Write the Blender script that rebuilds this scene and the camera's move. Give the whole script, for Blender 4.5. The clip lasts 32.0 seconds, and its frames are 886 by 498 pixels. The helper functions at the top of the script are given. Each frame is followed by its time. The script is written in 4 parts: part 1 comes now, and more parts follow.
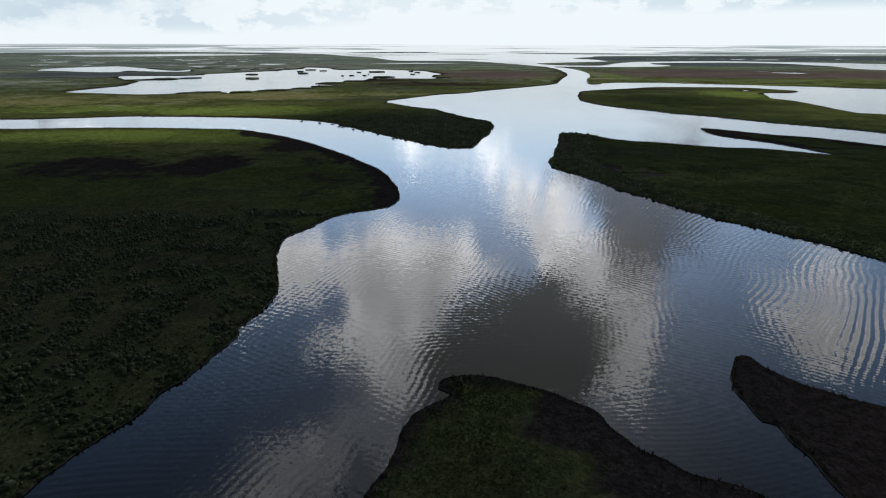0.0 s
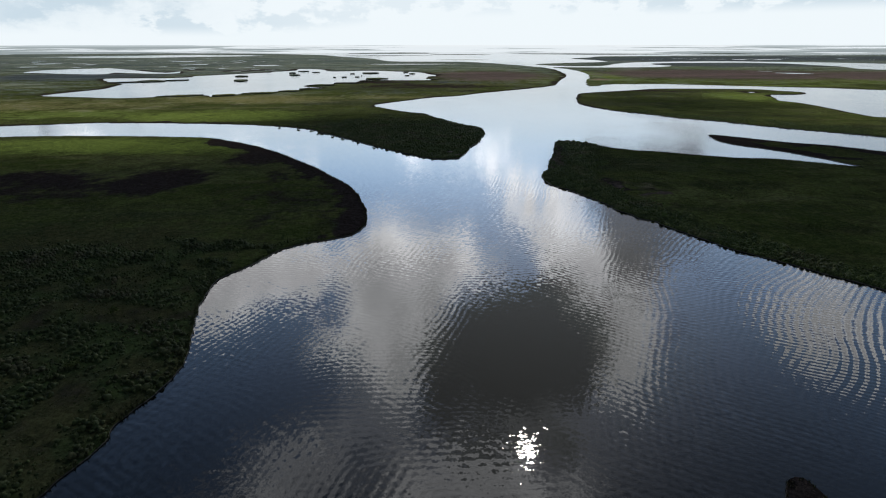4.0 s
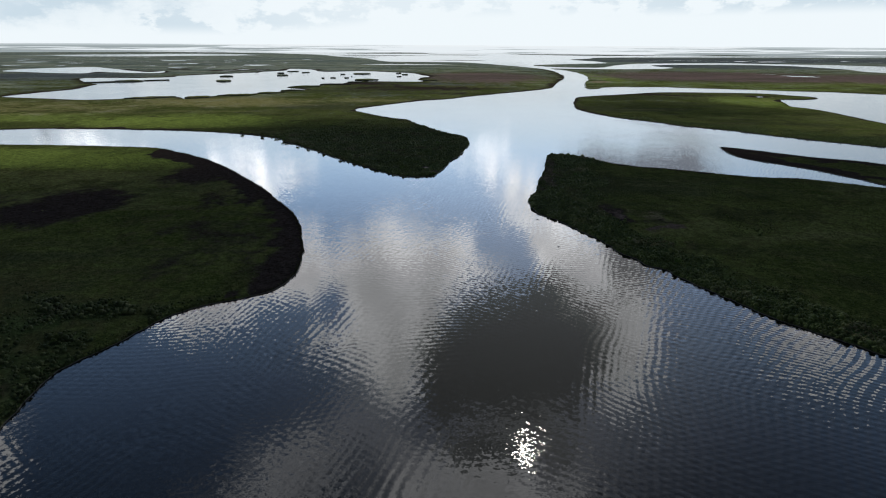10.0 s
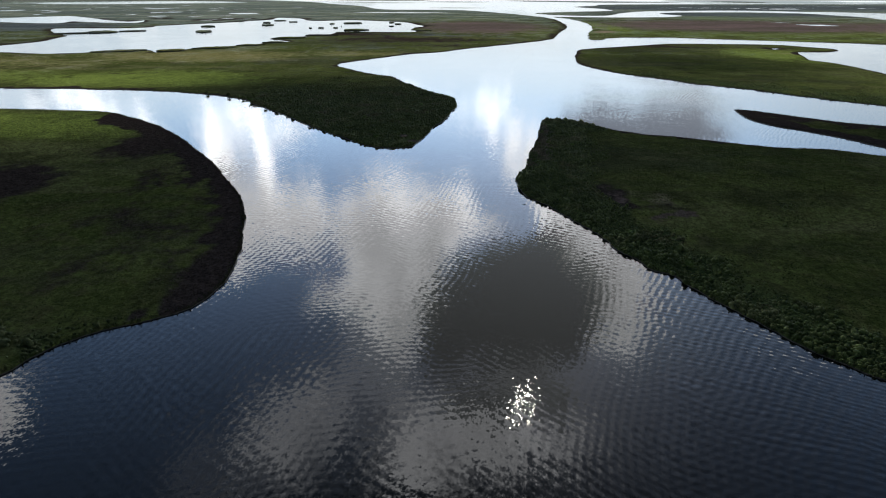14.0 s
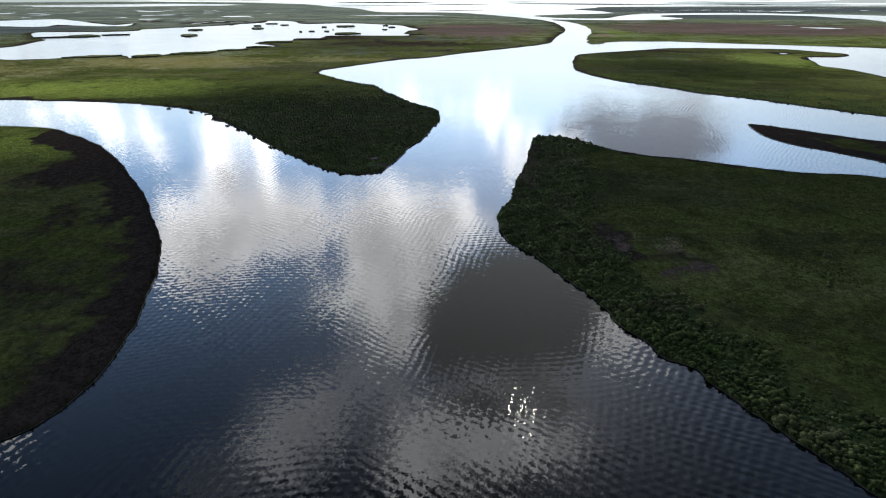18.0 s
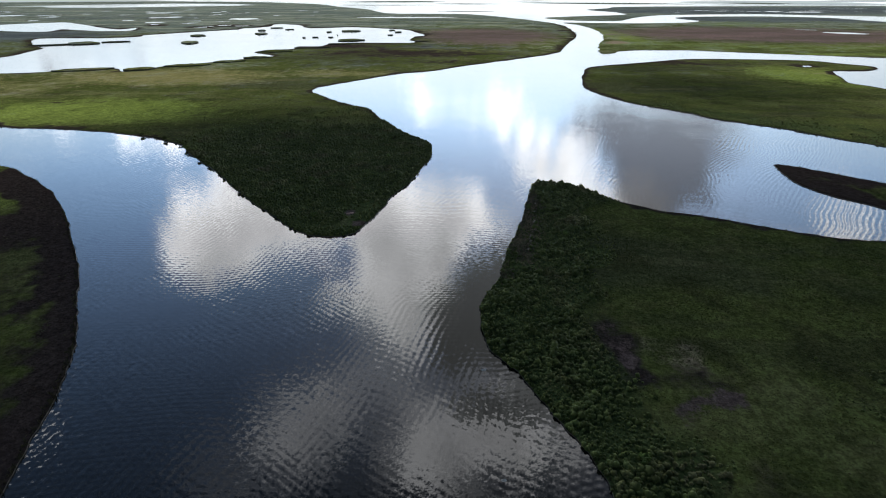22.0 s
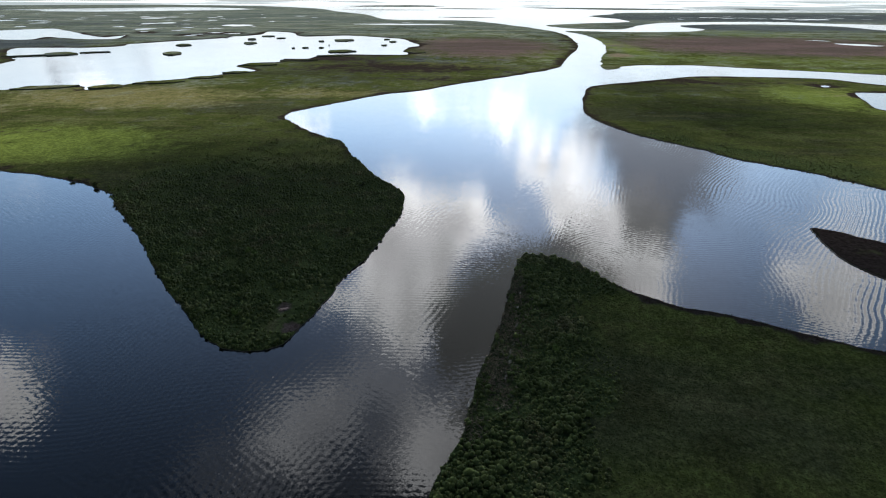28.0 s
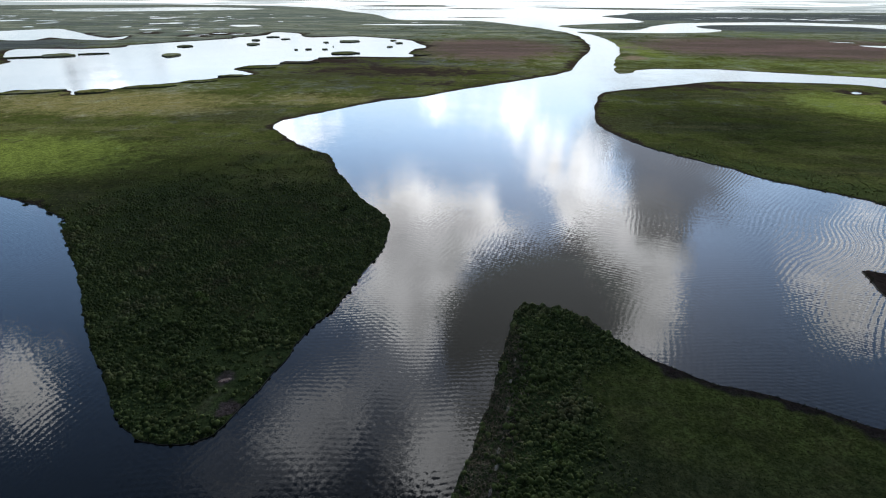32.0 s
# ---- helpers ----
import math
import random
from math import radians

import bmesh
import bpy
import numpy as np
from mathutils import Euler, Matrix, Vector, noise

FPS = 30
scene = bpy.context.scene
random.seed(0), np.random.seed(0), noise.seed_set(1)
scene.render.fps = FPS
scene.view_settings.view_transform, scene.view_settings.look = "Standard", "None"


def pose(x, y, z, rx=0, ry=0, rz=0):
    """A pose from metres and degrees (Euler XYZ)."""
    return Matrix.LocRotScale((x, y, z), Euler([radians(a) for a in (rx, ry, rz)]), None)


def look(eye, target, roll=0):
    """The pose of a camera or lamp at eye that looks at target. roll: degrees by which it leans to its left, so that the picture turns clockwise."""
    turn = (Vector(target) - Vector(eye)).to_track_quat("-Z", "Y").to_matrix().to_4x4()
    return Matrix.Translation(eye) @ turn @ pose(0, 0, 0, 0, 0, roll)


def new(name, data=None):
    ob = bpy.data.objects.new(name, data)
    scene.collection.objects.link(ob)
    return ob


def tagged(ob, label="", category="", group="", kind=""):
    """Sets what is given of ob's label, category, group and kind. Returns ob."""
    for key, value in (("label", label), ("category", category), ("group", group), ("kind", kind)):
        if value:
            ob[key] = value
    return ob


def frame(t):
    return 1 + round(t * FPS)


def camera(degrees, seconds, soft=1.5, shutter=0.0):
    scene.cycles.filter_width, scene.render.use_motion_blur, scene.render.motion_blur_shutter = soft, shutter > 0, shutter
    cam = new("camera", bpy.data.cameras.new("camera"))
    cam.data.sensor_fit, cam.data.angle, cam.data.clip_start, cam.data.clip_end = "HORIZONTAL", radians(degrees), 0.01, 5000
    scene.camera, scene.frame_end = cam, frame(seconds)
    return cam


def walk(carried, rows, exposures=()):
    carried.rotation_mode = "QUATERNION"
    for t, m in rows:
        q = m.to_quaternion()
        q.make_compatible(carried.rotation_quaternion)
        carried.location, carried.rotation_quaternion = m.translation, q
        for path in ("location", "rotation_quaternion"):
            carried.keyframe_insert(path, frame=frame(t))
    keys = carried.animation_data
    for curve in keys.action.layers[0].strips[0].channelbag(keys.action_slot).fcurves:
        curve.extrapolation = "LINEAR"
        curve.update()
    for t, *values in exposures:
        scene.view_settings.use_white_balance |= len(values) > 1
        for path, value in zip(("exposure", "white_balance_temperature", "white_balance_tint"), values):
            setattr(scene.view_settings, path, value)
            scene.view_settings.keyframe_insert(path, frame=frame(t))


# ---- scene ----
cam = camera(82.0, 32.0, soft=1.1)
PATH = [
    (0, (0.00, 0.00, 60.01), (0.00, 92.81, 22.79), 0.14),
    (0.5, (1.90, 4.25, 60.34), (1.80, 97.09, 23.20), 0.03),
    (1, (3.26, 8.01, 60.49), (3.12, 100.85, 23.32), -0.02),
    (1.5, (4.14, 11.39, 60.62), (4.02, 104.24, 23.47), 0.00),
    (2, (4.82, 14.73, 60.60), (4.85, 107.54, 23.35), 0.05),
    (2.5, (6.03, 19.27, 60.48), (6.05, 112.11, 23.33), 0.03),
    (3, (7.30, 23.75, 60.20), (7.26, 116.59, 23.05), -0.00),
    (3.5, (8.44, 28.11, 60.11), (8.38, 120.96, 22.96), -0.03),
    (5.5, (12.85, 42.85, 60.06), (12.87, 135.70, 22.92), 0.19),
    (6, (13.93, 46.39, 60.04), (13.97, 139.21, 22.83), 0.27),
    (6.5, (14.95, 50.05, 59.87), (15.07, 142.91, 22.74), 0.26),
    (7, (16.11, 53.75, 59.79), (16.20, 146.60, 22.68), 0.23),
    (7.5, (17.25, 57.44, 59.75), (17.34, 150.30, 22.64), 0.22),
    (8, (18.31, 61.13, 59.68), (18.40, 153.99, 22.57), 0.24),
    (8.5, (19.51, 65.05, 59.70), (19.62, 157.91, 22.59), 0.30),
    (9, (20.84, 69.06, 59.83), (20.88, 161.89, 22.63), 0.33),
    (9.5, (21.64, 72.30, 59.77), (21.77, 165.15, 22.66), 0.32),
    (10, (22.62, 75.74, 59.74), (22.79, 168.60, 22.63), 0.32),
    (10.5, (23.79, 79.71, 59.75), (23.95, 172.56, 22.62), 0.29),
    (11, (25.15, 84.03, 60.13), (25.25, 176.85, 22.94), 0.24),
    (11.5, (26.00, 86.98, 59.83), (26.17, 179.85, 22.73), 0.35),
    (12, (26.89, 90.28, 59.86), (27.14, 183.15, 22.76), 0.41),
    (12.5, (27.87, 93.72, 60.25), (28.16, 186.58, 23.14), 0.37),
    (12.7, (28.47, 94.98, 60.33), (28.75, 187.74, 22.98), 0.37),
    (12.8, (28.77, 95.60, 60.38), (29.03, 186.92, 19.62), 0.35),
    (12.9, (29.07, 96.23, 60.42), (29.30, 185.58, 15.52), 0.32),
    (13, (29.37, 96.85, 60.46), (29.59, 186.09, 15.33), 0.32),
    (13.5, (30.51, 100.42, 60.43), (30.67, 189.66, 15.31), 0.25),
    (14, (31.87, 104.49, 60.27), (32.02, 193.73, 15.16), 0.23),
    (14.5, (33.31, 108.78, 60.17), (33.41, 198.13, 15.26), 0.24),
    (16.5, (37.88, 125.27, 60.07), (38.02, 214.68, 15.29), 0.32),
    (17, (39.33, 129.43, 60.20), (39.48, 218.82, 15.35), 0.33),
    (17.5, (40.69, 133.49, 60.17), (40.72, 222.88, 15.35), 0.24),
    (18, (41.70, 137.36, 60.19), (41.82, 226.77, 15.41), 0.18),
    (18.5, (42.81, 141.27, 60.42), (42.93, 230.65, 15.57), 0.20),
    (19, (44.04, 145.71, 61.49), (44.18, 235.09, 16.64), 0.24),
    (19.5, (45.16, 149.55, 63.15), (45.26, 238.89, 18.22), 0.19),
    (20, (46.24, 153.69, 65.11), (46.15, 243.00, 20.13), 0.19),
    (20.5, (47.50, 157.66, 66.96), (46.74, 246.91, 21.85), 0.20),
    (21, (48.77, 161.78, 68.75), (47.44, 251.01, 23.61), 0.19),
    (21.5, (49.93, 165.82, 70.37), (48.21, 255.03, 25.22), 0.14),
    (22, (51.03, 169.83, 71.88), (49.12, 259.04, 26.73), 0.11),
    (22.5, (51.72, 174.04, 73.20), (49.79, 263.32, 28.19), 0.13),
    (23, (52.57, 177.87, 74.48), (50.44, 267.20, 29.58), 0.19),
    (23.5, (53.40, 182.71, 75.89), (51.40, 272.06, 31.03), 0.24),
    (24, (54.54, 186.95, 77.39), (52.40, 276.31, 32.55), 0.32),
    (24.5, (55.64, 190.92, 79.01), (53.27, 280.31, 34.24), 0.39),
    (25, (56.25, 194.98, 80.47), (54.04, 284.29, 35.53), 0.34),
    (25.5, (57.02, 198.87, 81.04), (54.86, 288.06, 35.86), 0.31),
    (27.5, (60.88, 214.28, 80.75), (58.67, 303.63, 35.91), 0.32),
    (28, (62.04, 218.11, 80.54), (59.80, 307.53, 35.84), 0.35),
    (28.5, (63.39, 221.92, 80.33), (58.87, 311.26, 35.63), 0.39),
    (29, (64.16, 225.86, 80.38), (59.75, 315.19, 35.64), 0.37),
    (29.5, (64.92, 229.66, 80.55), (60.62, 318.97, 35.78), 0.33),
    (30, (65.83, 233.40, 80.73), (61.54, 322.70, 35.95), 0.31),
    (30.5, (66.77, 237.48, 80.89), (62.44, 326.78, 36.08), 0.27),
    (31, (67.43, 241.19, 81.11), (63.21, 330.46, 36.23), 0.25),
    (31.5, (68.10, 244.81, 81.18), (63.98, 334.10, 36.34), 0.27),
    (32, (68.80, 248.86, 81.04), (64.62, 338.19, 36.28), 0.33),
]
walk(cam, [(t, look(e, g, r)) for t, e, g, r in PATH], [(0, 0.0), (12.6, 0.0), (13.0, -0.05), (14.0, 0.33), (14.6, 0.42), (17, 0.60), (20, 0.59), (32, 0.58)])

# ---- light ----
SUN_AZ, SUN_EL = 12.0, 42.5
sun = new("sun", bpy.data.lights.new("sun", "SUN"))
sun.data.energy, sun.data.angle, sun.data.color = 3.3, radians(1.5), (1.0, 0.95, 0.86)
sun.matrix_world = look((0, 0, 0), (-math.sin(radians(SUN_AZ)) * math.cos(radians(SUN_EL)), -math.cos(radians(SUN_AZ)) * math.cos(radians(SUN_EL)), -math.sin(radians(SUN_EL))))


class Nodes:
    """Short calls for building a node tree."""

    def __init__(self, tree):
        self.tree = tree
        tree.nodes.clear()

    def add(self, kind, **values):
        node = self.tree.nodes.new(kind)
        for key, value in values.items():
            node.inputs[key.replace("_", " ")].default_value = value
        return node

    def link(self, a, b):
        self.tree.links.new(a, b)

    def put(self, value, socket):
        if isinstance(value, bpy.types.NodeSocket):
            self.link(value, socket)
        else:
            socket.default_value = value

    def math(self, op, a, b=0.0, c=0.0, clamp=False):
        node = self.tree.nodes.new("ShaderNodeMath")
        node.operation, node.use_clamp = op, clamp
        for k, value in enumerate((a, b, c)):
            self.put(value, node.inputs[k])
        return node.outputs[0]

    def step(self, value, low, high, a=0.0, b=1.0):
        node = self.tree.nodes.new("ShaderNodeMapRange")
        node.interpolation_type = "SMOOTHSTEP"
        self.put(value, node.inputs[0])
        for k, v in enumerate((low, high, a, b)):
            self.put(v, node.inputs[k + 1])
        return node.outputs[0]

    def noise(self, vector, scale, detail=4.0, rough=0.55, warp=0.0):
        node = self.add("ShaderNodeTexNoise", Scale=scale, Detail=detail, Roughness=rough, Distortion=warp)
        self.link(vector, node.inputs["Vector"])
        return node.outputs[0]

    def scaled(self, vector, x, y, z, turn=0.0):
        node = self.tree.nodes.new("ShaderNodeMapping")
        self.link(vector, node.inputs[0])
        node.inputs["Scale"].default_value = (x, y, z)
        node.inputs["Rotation"].default_value = (0, 0, radians(turn))
        return node.outputs[0]

    def tone(self, value):
        node = self.tree.nodes.new("ShaderNodeCombineColor")
        for k in range(3):
            self.link(value, node.inputs[k])
        return node.outputs[0]

    def mix(self, factor, a, b, blend="MIX"):
        node = self.tree.nodes.new("ShaderNodeMix")
        node.data_type, node.blend_type, node.clamp_factor = "RGBA", blend, True
        self.put(factor, node.inputs[0])
        for value, socket in ((a, node.inputs[6]), (b, node.inputs[7])):
            self.put(value if isinstance(value, bpy.types.NodeSocket) else (*value, 1), socket)
        return node.outputs[2]


def build_world():
    world = bpy.data.worlds.new("sky")
    scene.world = world
    world.use_nodes = True
    n = Nodes(world.node_tree)
    out, back = n.add("ShaderNodeOutputWorld"), n.add("ShaderNodeBackground")
    n.link(back.outputs[0], out.inputs[0])
    sky = n.add("ShaderNodeTexSky")
    sky.sky_type, sky.sun_disc = "NISHITA", False
    sky.sun_elevation, sky.sun_rotation = radians(SUN_EL), radians(SUN_AZ)
    sky.air_density, sky.dust_density, sky.ozone_density = 1.0, 0.6, 1.5
    way = n.add("ShaderNodeTexCoord").outputs["Generated"]
    xyz = n.add("ShaderNodeSeparateXYZ")
    n.link(way, xyz.inputs[0])
    x, y, z = xyz.outputs
    az = n.math("MULTIPLY", n.math("ARCTAN2", x, y), 180 / math.pi)
    el = n.math("MULTIPLY", n.math("ARCSINE", n.math("MAXIMUM", z, 0.0)), 180 / math.pi)
    # ragged edges for the clouds
    wob = n.add("ShaderNodeTexNoise", Scale=11.0, Detail=8.0, Roughness=0.62)
    n.link(way, wob.inputs["Vector"])
    rgb = n.add("ShaderNodeSeparateColor")
    n.link(wob.outputs[1], rgb.inputs[0])
    az2 = n.math("MULTIPLY_ADD", n.math("SUBTRACT", rgb.outputs[0], 0.5), 12.0, az)
    el2 = n.math("MULTIPLY_ADD", n.math("SUBTRACT", rgb.outputs[1], 0.5), 9.0, el)

    def cloud(a, e, ra, re, amount):
        u = n.math("DIVIDE", n.math("SUBTRACT", az2, a), ra)
        v = n.math("DIVIDE", n.math("SUBTRACT", el2, e), re)
        r = n.math("ADD", n.math("MULTIPLY", u, u), n.math("MULTIPLY", v, v))
        return n.math("MULTIPLY", n.math("POWER", 2.718, n.math("MULTIPLY", r, -1.0)), amount)

    def total(parts):
        s = parts[0]
        for p in parts[1:]:
            s = n.math("ADD", s, p)
        return s

    white = total([cloud(*c) for c in WHITE_CLOUDS])
    grey = total([cloud(*c) for c in GREY_CLOUDS])
    # a broken layer all round, seen in perspective
    flat = n.add("ShaderNodeCombineXYZ")
    down = n.math("ADD", n.math("MAXIMUM", z, 0.0), 0.10)
    n.link(n.math("DIVIDE", x, down), flat.inputs[0])
    n.link(n.math("DIVIDE", y, down), flat.inputs[1])
    layer = n.noise(flat.outputs[0], 1.6, 6.0, 0.6)
    white = n.math("ADD", white, n.math("MULTIPLY", n.step(layer, 0.54, 0.72, 0.0, 0.26), n.step(el, 22.0, 36.0, 1.0, 0.1)))
    # billows: ragged rims, and grey bellies where the cloud is thick
    dome = n.add("ShaderNodeCombineXYZ")
    n.link(n.math("MULTIPLY", az, 0.105), dome.inputs[0])
    n.link(n.math("MULTIPLY", el, 0.145), dome.inputs[1])
    billow = n.math("SUBTRACT", n.noise(dome.outputs[0], 1.0, 7.0, 0.60, 0.5), 0.5)
    white = n.math("ADD", white, n.math("MULTIPLY", n.math("MULTIPLY", billow, 1.7), n.math("MINIMUM", n.math("MULTIPLY", white, 2.0), 1.0)))
    grey = n.math("ADD", grey, n.math("MULTIPLY", n.math("MULTIPLY", billow, -0.8), n.math("MINIMUM", n.math("MULTIPLY", grey, 2.0), 1.0)))
    belly = n.step(white, 0.80, 1.40, 1.0, 0.76)
    white = n.step(white, n.step(el, 32.0, 42.0, 0.32, 0.10), n.step(el, 28.0, 40.0, 0.62, 1.15))
    grey = n.step(grey, 0.28, 0.68)
    # sky dimmed overhead, aside and behind to darken the land; bright under the sun
    side = n.math("MAXIMUM", az, n.math("MULTIPLY", az, -0.62))
    west, east = n.step(n.math("MULTIPLY", az, -0.62), 14.0, 46.0, 1.0, 0.42), n.step(az, 18.0, 44.0, 1.0, 0.62)
    toward = n.math("MULTIPLY", n.math("MULTIPLY", west, east), n.step(side, 50.0, 120.0, 1.0, 0.28))
    gain = n.math("MULTIPLY", n.step(el, 20.0, 46.0, SKY_GAIN, SKY_GAIN * 0.44), n.step(el, 42.0, 58.0, 1.0, 0.14))
    tint = n.mix(1.0, n.mix(1.0, sky.outputs[0], (0.92, 1.00, 1.05), "MULTIPLY"), n.tone(n.math("MULTIPLY", gain, toward)), "MULTIPLY")
    # the haze low over the horizon, brighter under the sun
    low = n.step(el, 6.0, 15.0, 1.0, 0.0)
    glow = n.mix(low, tint, n.mix(1.0, HAZE_HIGH, n.tone(toward), "MULTIPLY"))
    lumps = n.noise(way, 15.0, 6.0, 0.62)
    fan = n.add("ShaderNodeCombineXYZ")
    n.link(n.math("MULTIPLY", az, 0.42), fan.inputs[0])
    n.link(n.math("MULTIPLY", el, 0.10), fan.inputs[1])
    shafts = n.step(n.noise(fan.outputs[0], 1.0, 4.0, 0.6), 0.36, 0.60, 0.25, 1.0)
    white = n.math("MULTIPLY", white, n.math("MAXIMUM", n.step(el, 14.0, 21.0), shafts))
    col = n.mix(white, glow, n.mix(1.0, WHITE, n.tone(n.math("MULTIPLY", toward, n.math("MULTIPLY", belly, n.step(lumps, 0.30, 0.66, 0.70, 1.15)))), "MULTIPLY"))
    col = n.mix(n.math("MULTIPLY", grey, 0.9), col, n.mix(n.step(el, 17.0, 27.0), GREY_LOW, GREY))
    # the pale band right above the horizon with soft cumulus in it
    puff = n.noise(n.scaled(way, 15.0, 15.0, 30.0), 1.0, 7.0, 0.62)
    puff2 = n.noise(n.scaled(way, 3.6, 3.6, 14.0), 1.0, 3.0, 0.5)
    shade = n.step(n.math("ADD", n.math("MULTIPLY", puff, 0.55), n.math("MULTIPLY", puff2, 0.45)), 0.495, 0.555)
    shade = n.math("MAXIMUM", shade, n.math("MULTIPLY", cloud(-34, 3.4, 9, 2.0, 1.3), n.step(puff, 0.40, 0.56, 0.35, 1.0)))
    band = n.mix(n.math("MULTIPLY", n.math("MULTIPLY", n.math("MULTIPLY", shade, n.step(n.math("ABSOLUTE", az), 6.0, 30.0, 0.45, 1.0)), 0.85), n.step(n.math("SUBTRACT", el, n.step(az, -22.0, 4.0, 0.0, 1.9)), 0.6, 1.8)), HAZE_LOW, HAZE_CLOUD)
    col = n.mix(n.step(el, 4.0, 6.5, 1.0, 0.0), col, band)
    n.link(col, back.inputs[0])
    back.inputs[1].default_value = 1.0


# azimuth, elevation, half widths in degrees, amount
WHITE_CLOUDS = [
    (-5.7, 23.6, 6.5, 4.7, 1.32), (2.6, 23.4, 4.1, 2.4, 0.84), (-6.9, 32.9, 7.4, 5.3, 0.6), (-19.3, 41.1, 7.7, 5.1, 0.42), (-29.2, 46.7, 8.4, 3.9, 0.42),
    (-3.8, 46.7, 24.5, 6.7, 0.29), (-29.6, 23.4, 4.4, 5.0, 0.9), (-19.0, 22.4, 3.7, 3.0, 0.72), (-21.8, 21.7, 5.6, 4.7, 1.26), (-26.9, 25.9, 3.2, 1.6, 0.6),
    (-22.2, 13.8, 3.9, 3.1, 1.2), (-31.7, 12.2, 3.2, 2.3, 1.08), (-38.4, 9.4, 3.9, 1.1, 0.96), (22.3, 23.2, 2.2, 5.3, 1.2), (22.2, 33.3, 2.6, 3.2, 0.72),
    (22.0, 33.4, 2.9, 2.8, 0.6), (14.8, 21.3, 3.1, 2.4, 0.96), (19.0, 24.1, 3.9, 3.2, 1.5), (22.4, 28.0, 2.5, 2.9, 1.32), (4.3, 11.8, 5.2, 3.5, 0.6),
    (11.0, 16.5, 4.6, 3.9, 1.2), (-3.8, 10.7, 2.8, 1.9, 0.66), (-5.9, 25.9, 5.3, 2.9, 1.08), (-13.4, 31.5, 5.0, 1.7, 0.72), (-5.4, 34.7, 5.3, 5.0, 0.54),
    (-6.6, 49.9, 6.3, 2.4, 0.4), (-49.8, 31.8, 3.7, 3.8, 1.02), (40.6, 24.4, 2.9, 3.0, 1.32), (39.4, 17.5, 2.1, 1.6, 1.08), (39.3, 22.4, 3.6, 3.2, 0.84),
    (6.7, 47.7, 14.5, 4.4, 0.5), (11.1, 45.1, 8.7, 3.2, 0.6), (-16.8, 12.2, 2.4, 1.2, 0.72), (-43.1, 15.4, 3.1, 0.8, 0.72),
]
GREY_CLOUDS = [
    (11.0, 33.6, 6.9, 5.8, 1.8), (12.7, 23.8, 3.0, 2.5, 0.6), (12.6, 31.1, 7.0, 5.1, 1.56), (1.9, 34.9, 4.2, 5.3, 1.08), (23.0, 16.2, 4.3, 3.2, 2.16),
    (22.6, 20.8, 2.8, 2.8, 1.44), (16.8, 14.7, 2.3, 1.0, 0.72), (27.3, 18.3, 2.8, 1.4, 0.84), (21.5, 12.2, 7.1, 2.3, 1.56), (-23.8, 17.9, 3.9, 1.9, 0.6),
    (-6.3, 21.7, 2.7, 1.4, 0.36), (-35.9, 5.9, 4.8, 0.6, 0.36), (-30.5, 5.9, 2.8, 0.6, 0.42), (-36.6, 6.0, 1.7, 0.6, 0.36), (-10.0, 14.6, 2.5, 1.8, 0.36),
]
SKY_GAIN = 0.29
WHITE, GREY, GREY_LOW = (4.2, 4.25, 4.35), (0.45, 0.46, 0.43), (0.38, 0.40, 0.46)
HAZE_HIGH, HAZE_LOW, HAZE_CLOUD = (1.20, 1.38, 1.54), (0.87, 0.94, 0.98), (0.60, 0.72, 0.81)
build_world()


# ---- materials ----
def material(name):
    m = bpy.data.materials.new(name)
    m.use_nodes = True
    n = Nodes(m.node_tree)
    out, bsdf = n.add("ShaderNodeOutputMaterial"), n.add("ShaderNodeBsdfPrincipled")
    n.link(bsdf.outputs[0], out.inputs[0])
    return m, n, bsdf


def place(n):
    return n.add("ShaderNodeNewGeometry").outputs["Position"]


def attribute(n, name):
    node = n.add("ShaderNodeAttribute")
    node.attribute_name = name
    return node.outputs["Fac"]


def bump(n, bsdf, height, distance=1.0, strength=1.0):
    node = n.add("ShaderNodeBump", Strength=strength, Distance=distance)
    n.link(height, node.inputs["Height"])
    n.link(node.outputs[0], bsdf.inputs["Normal"])


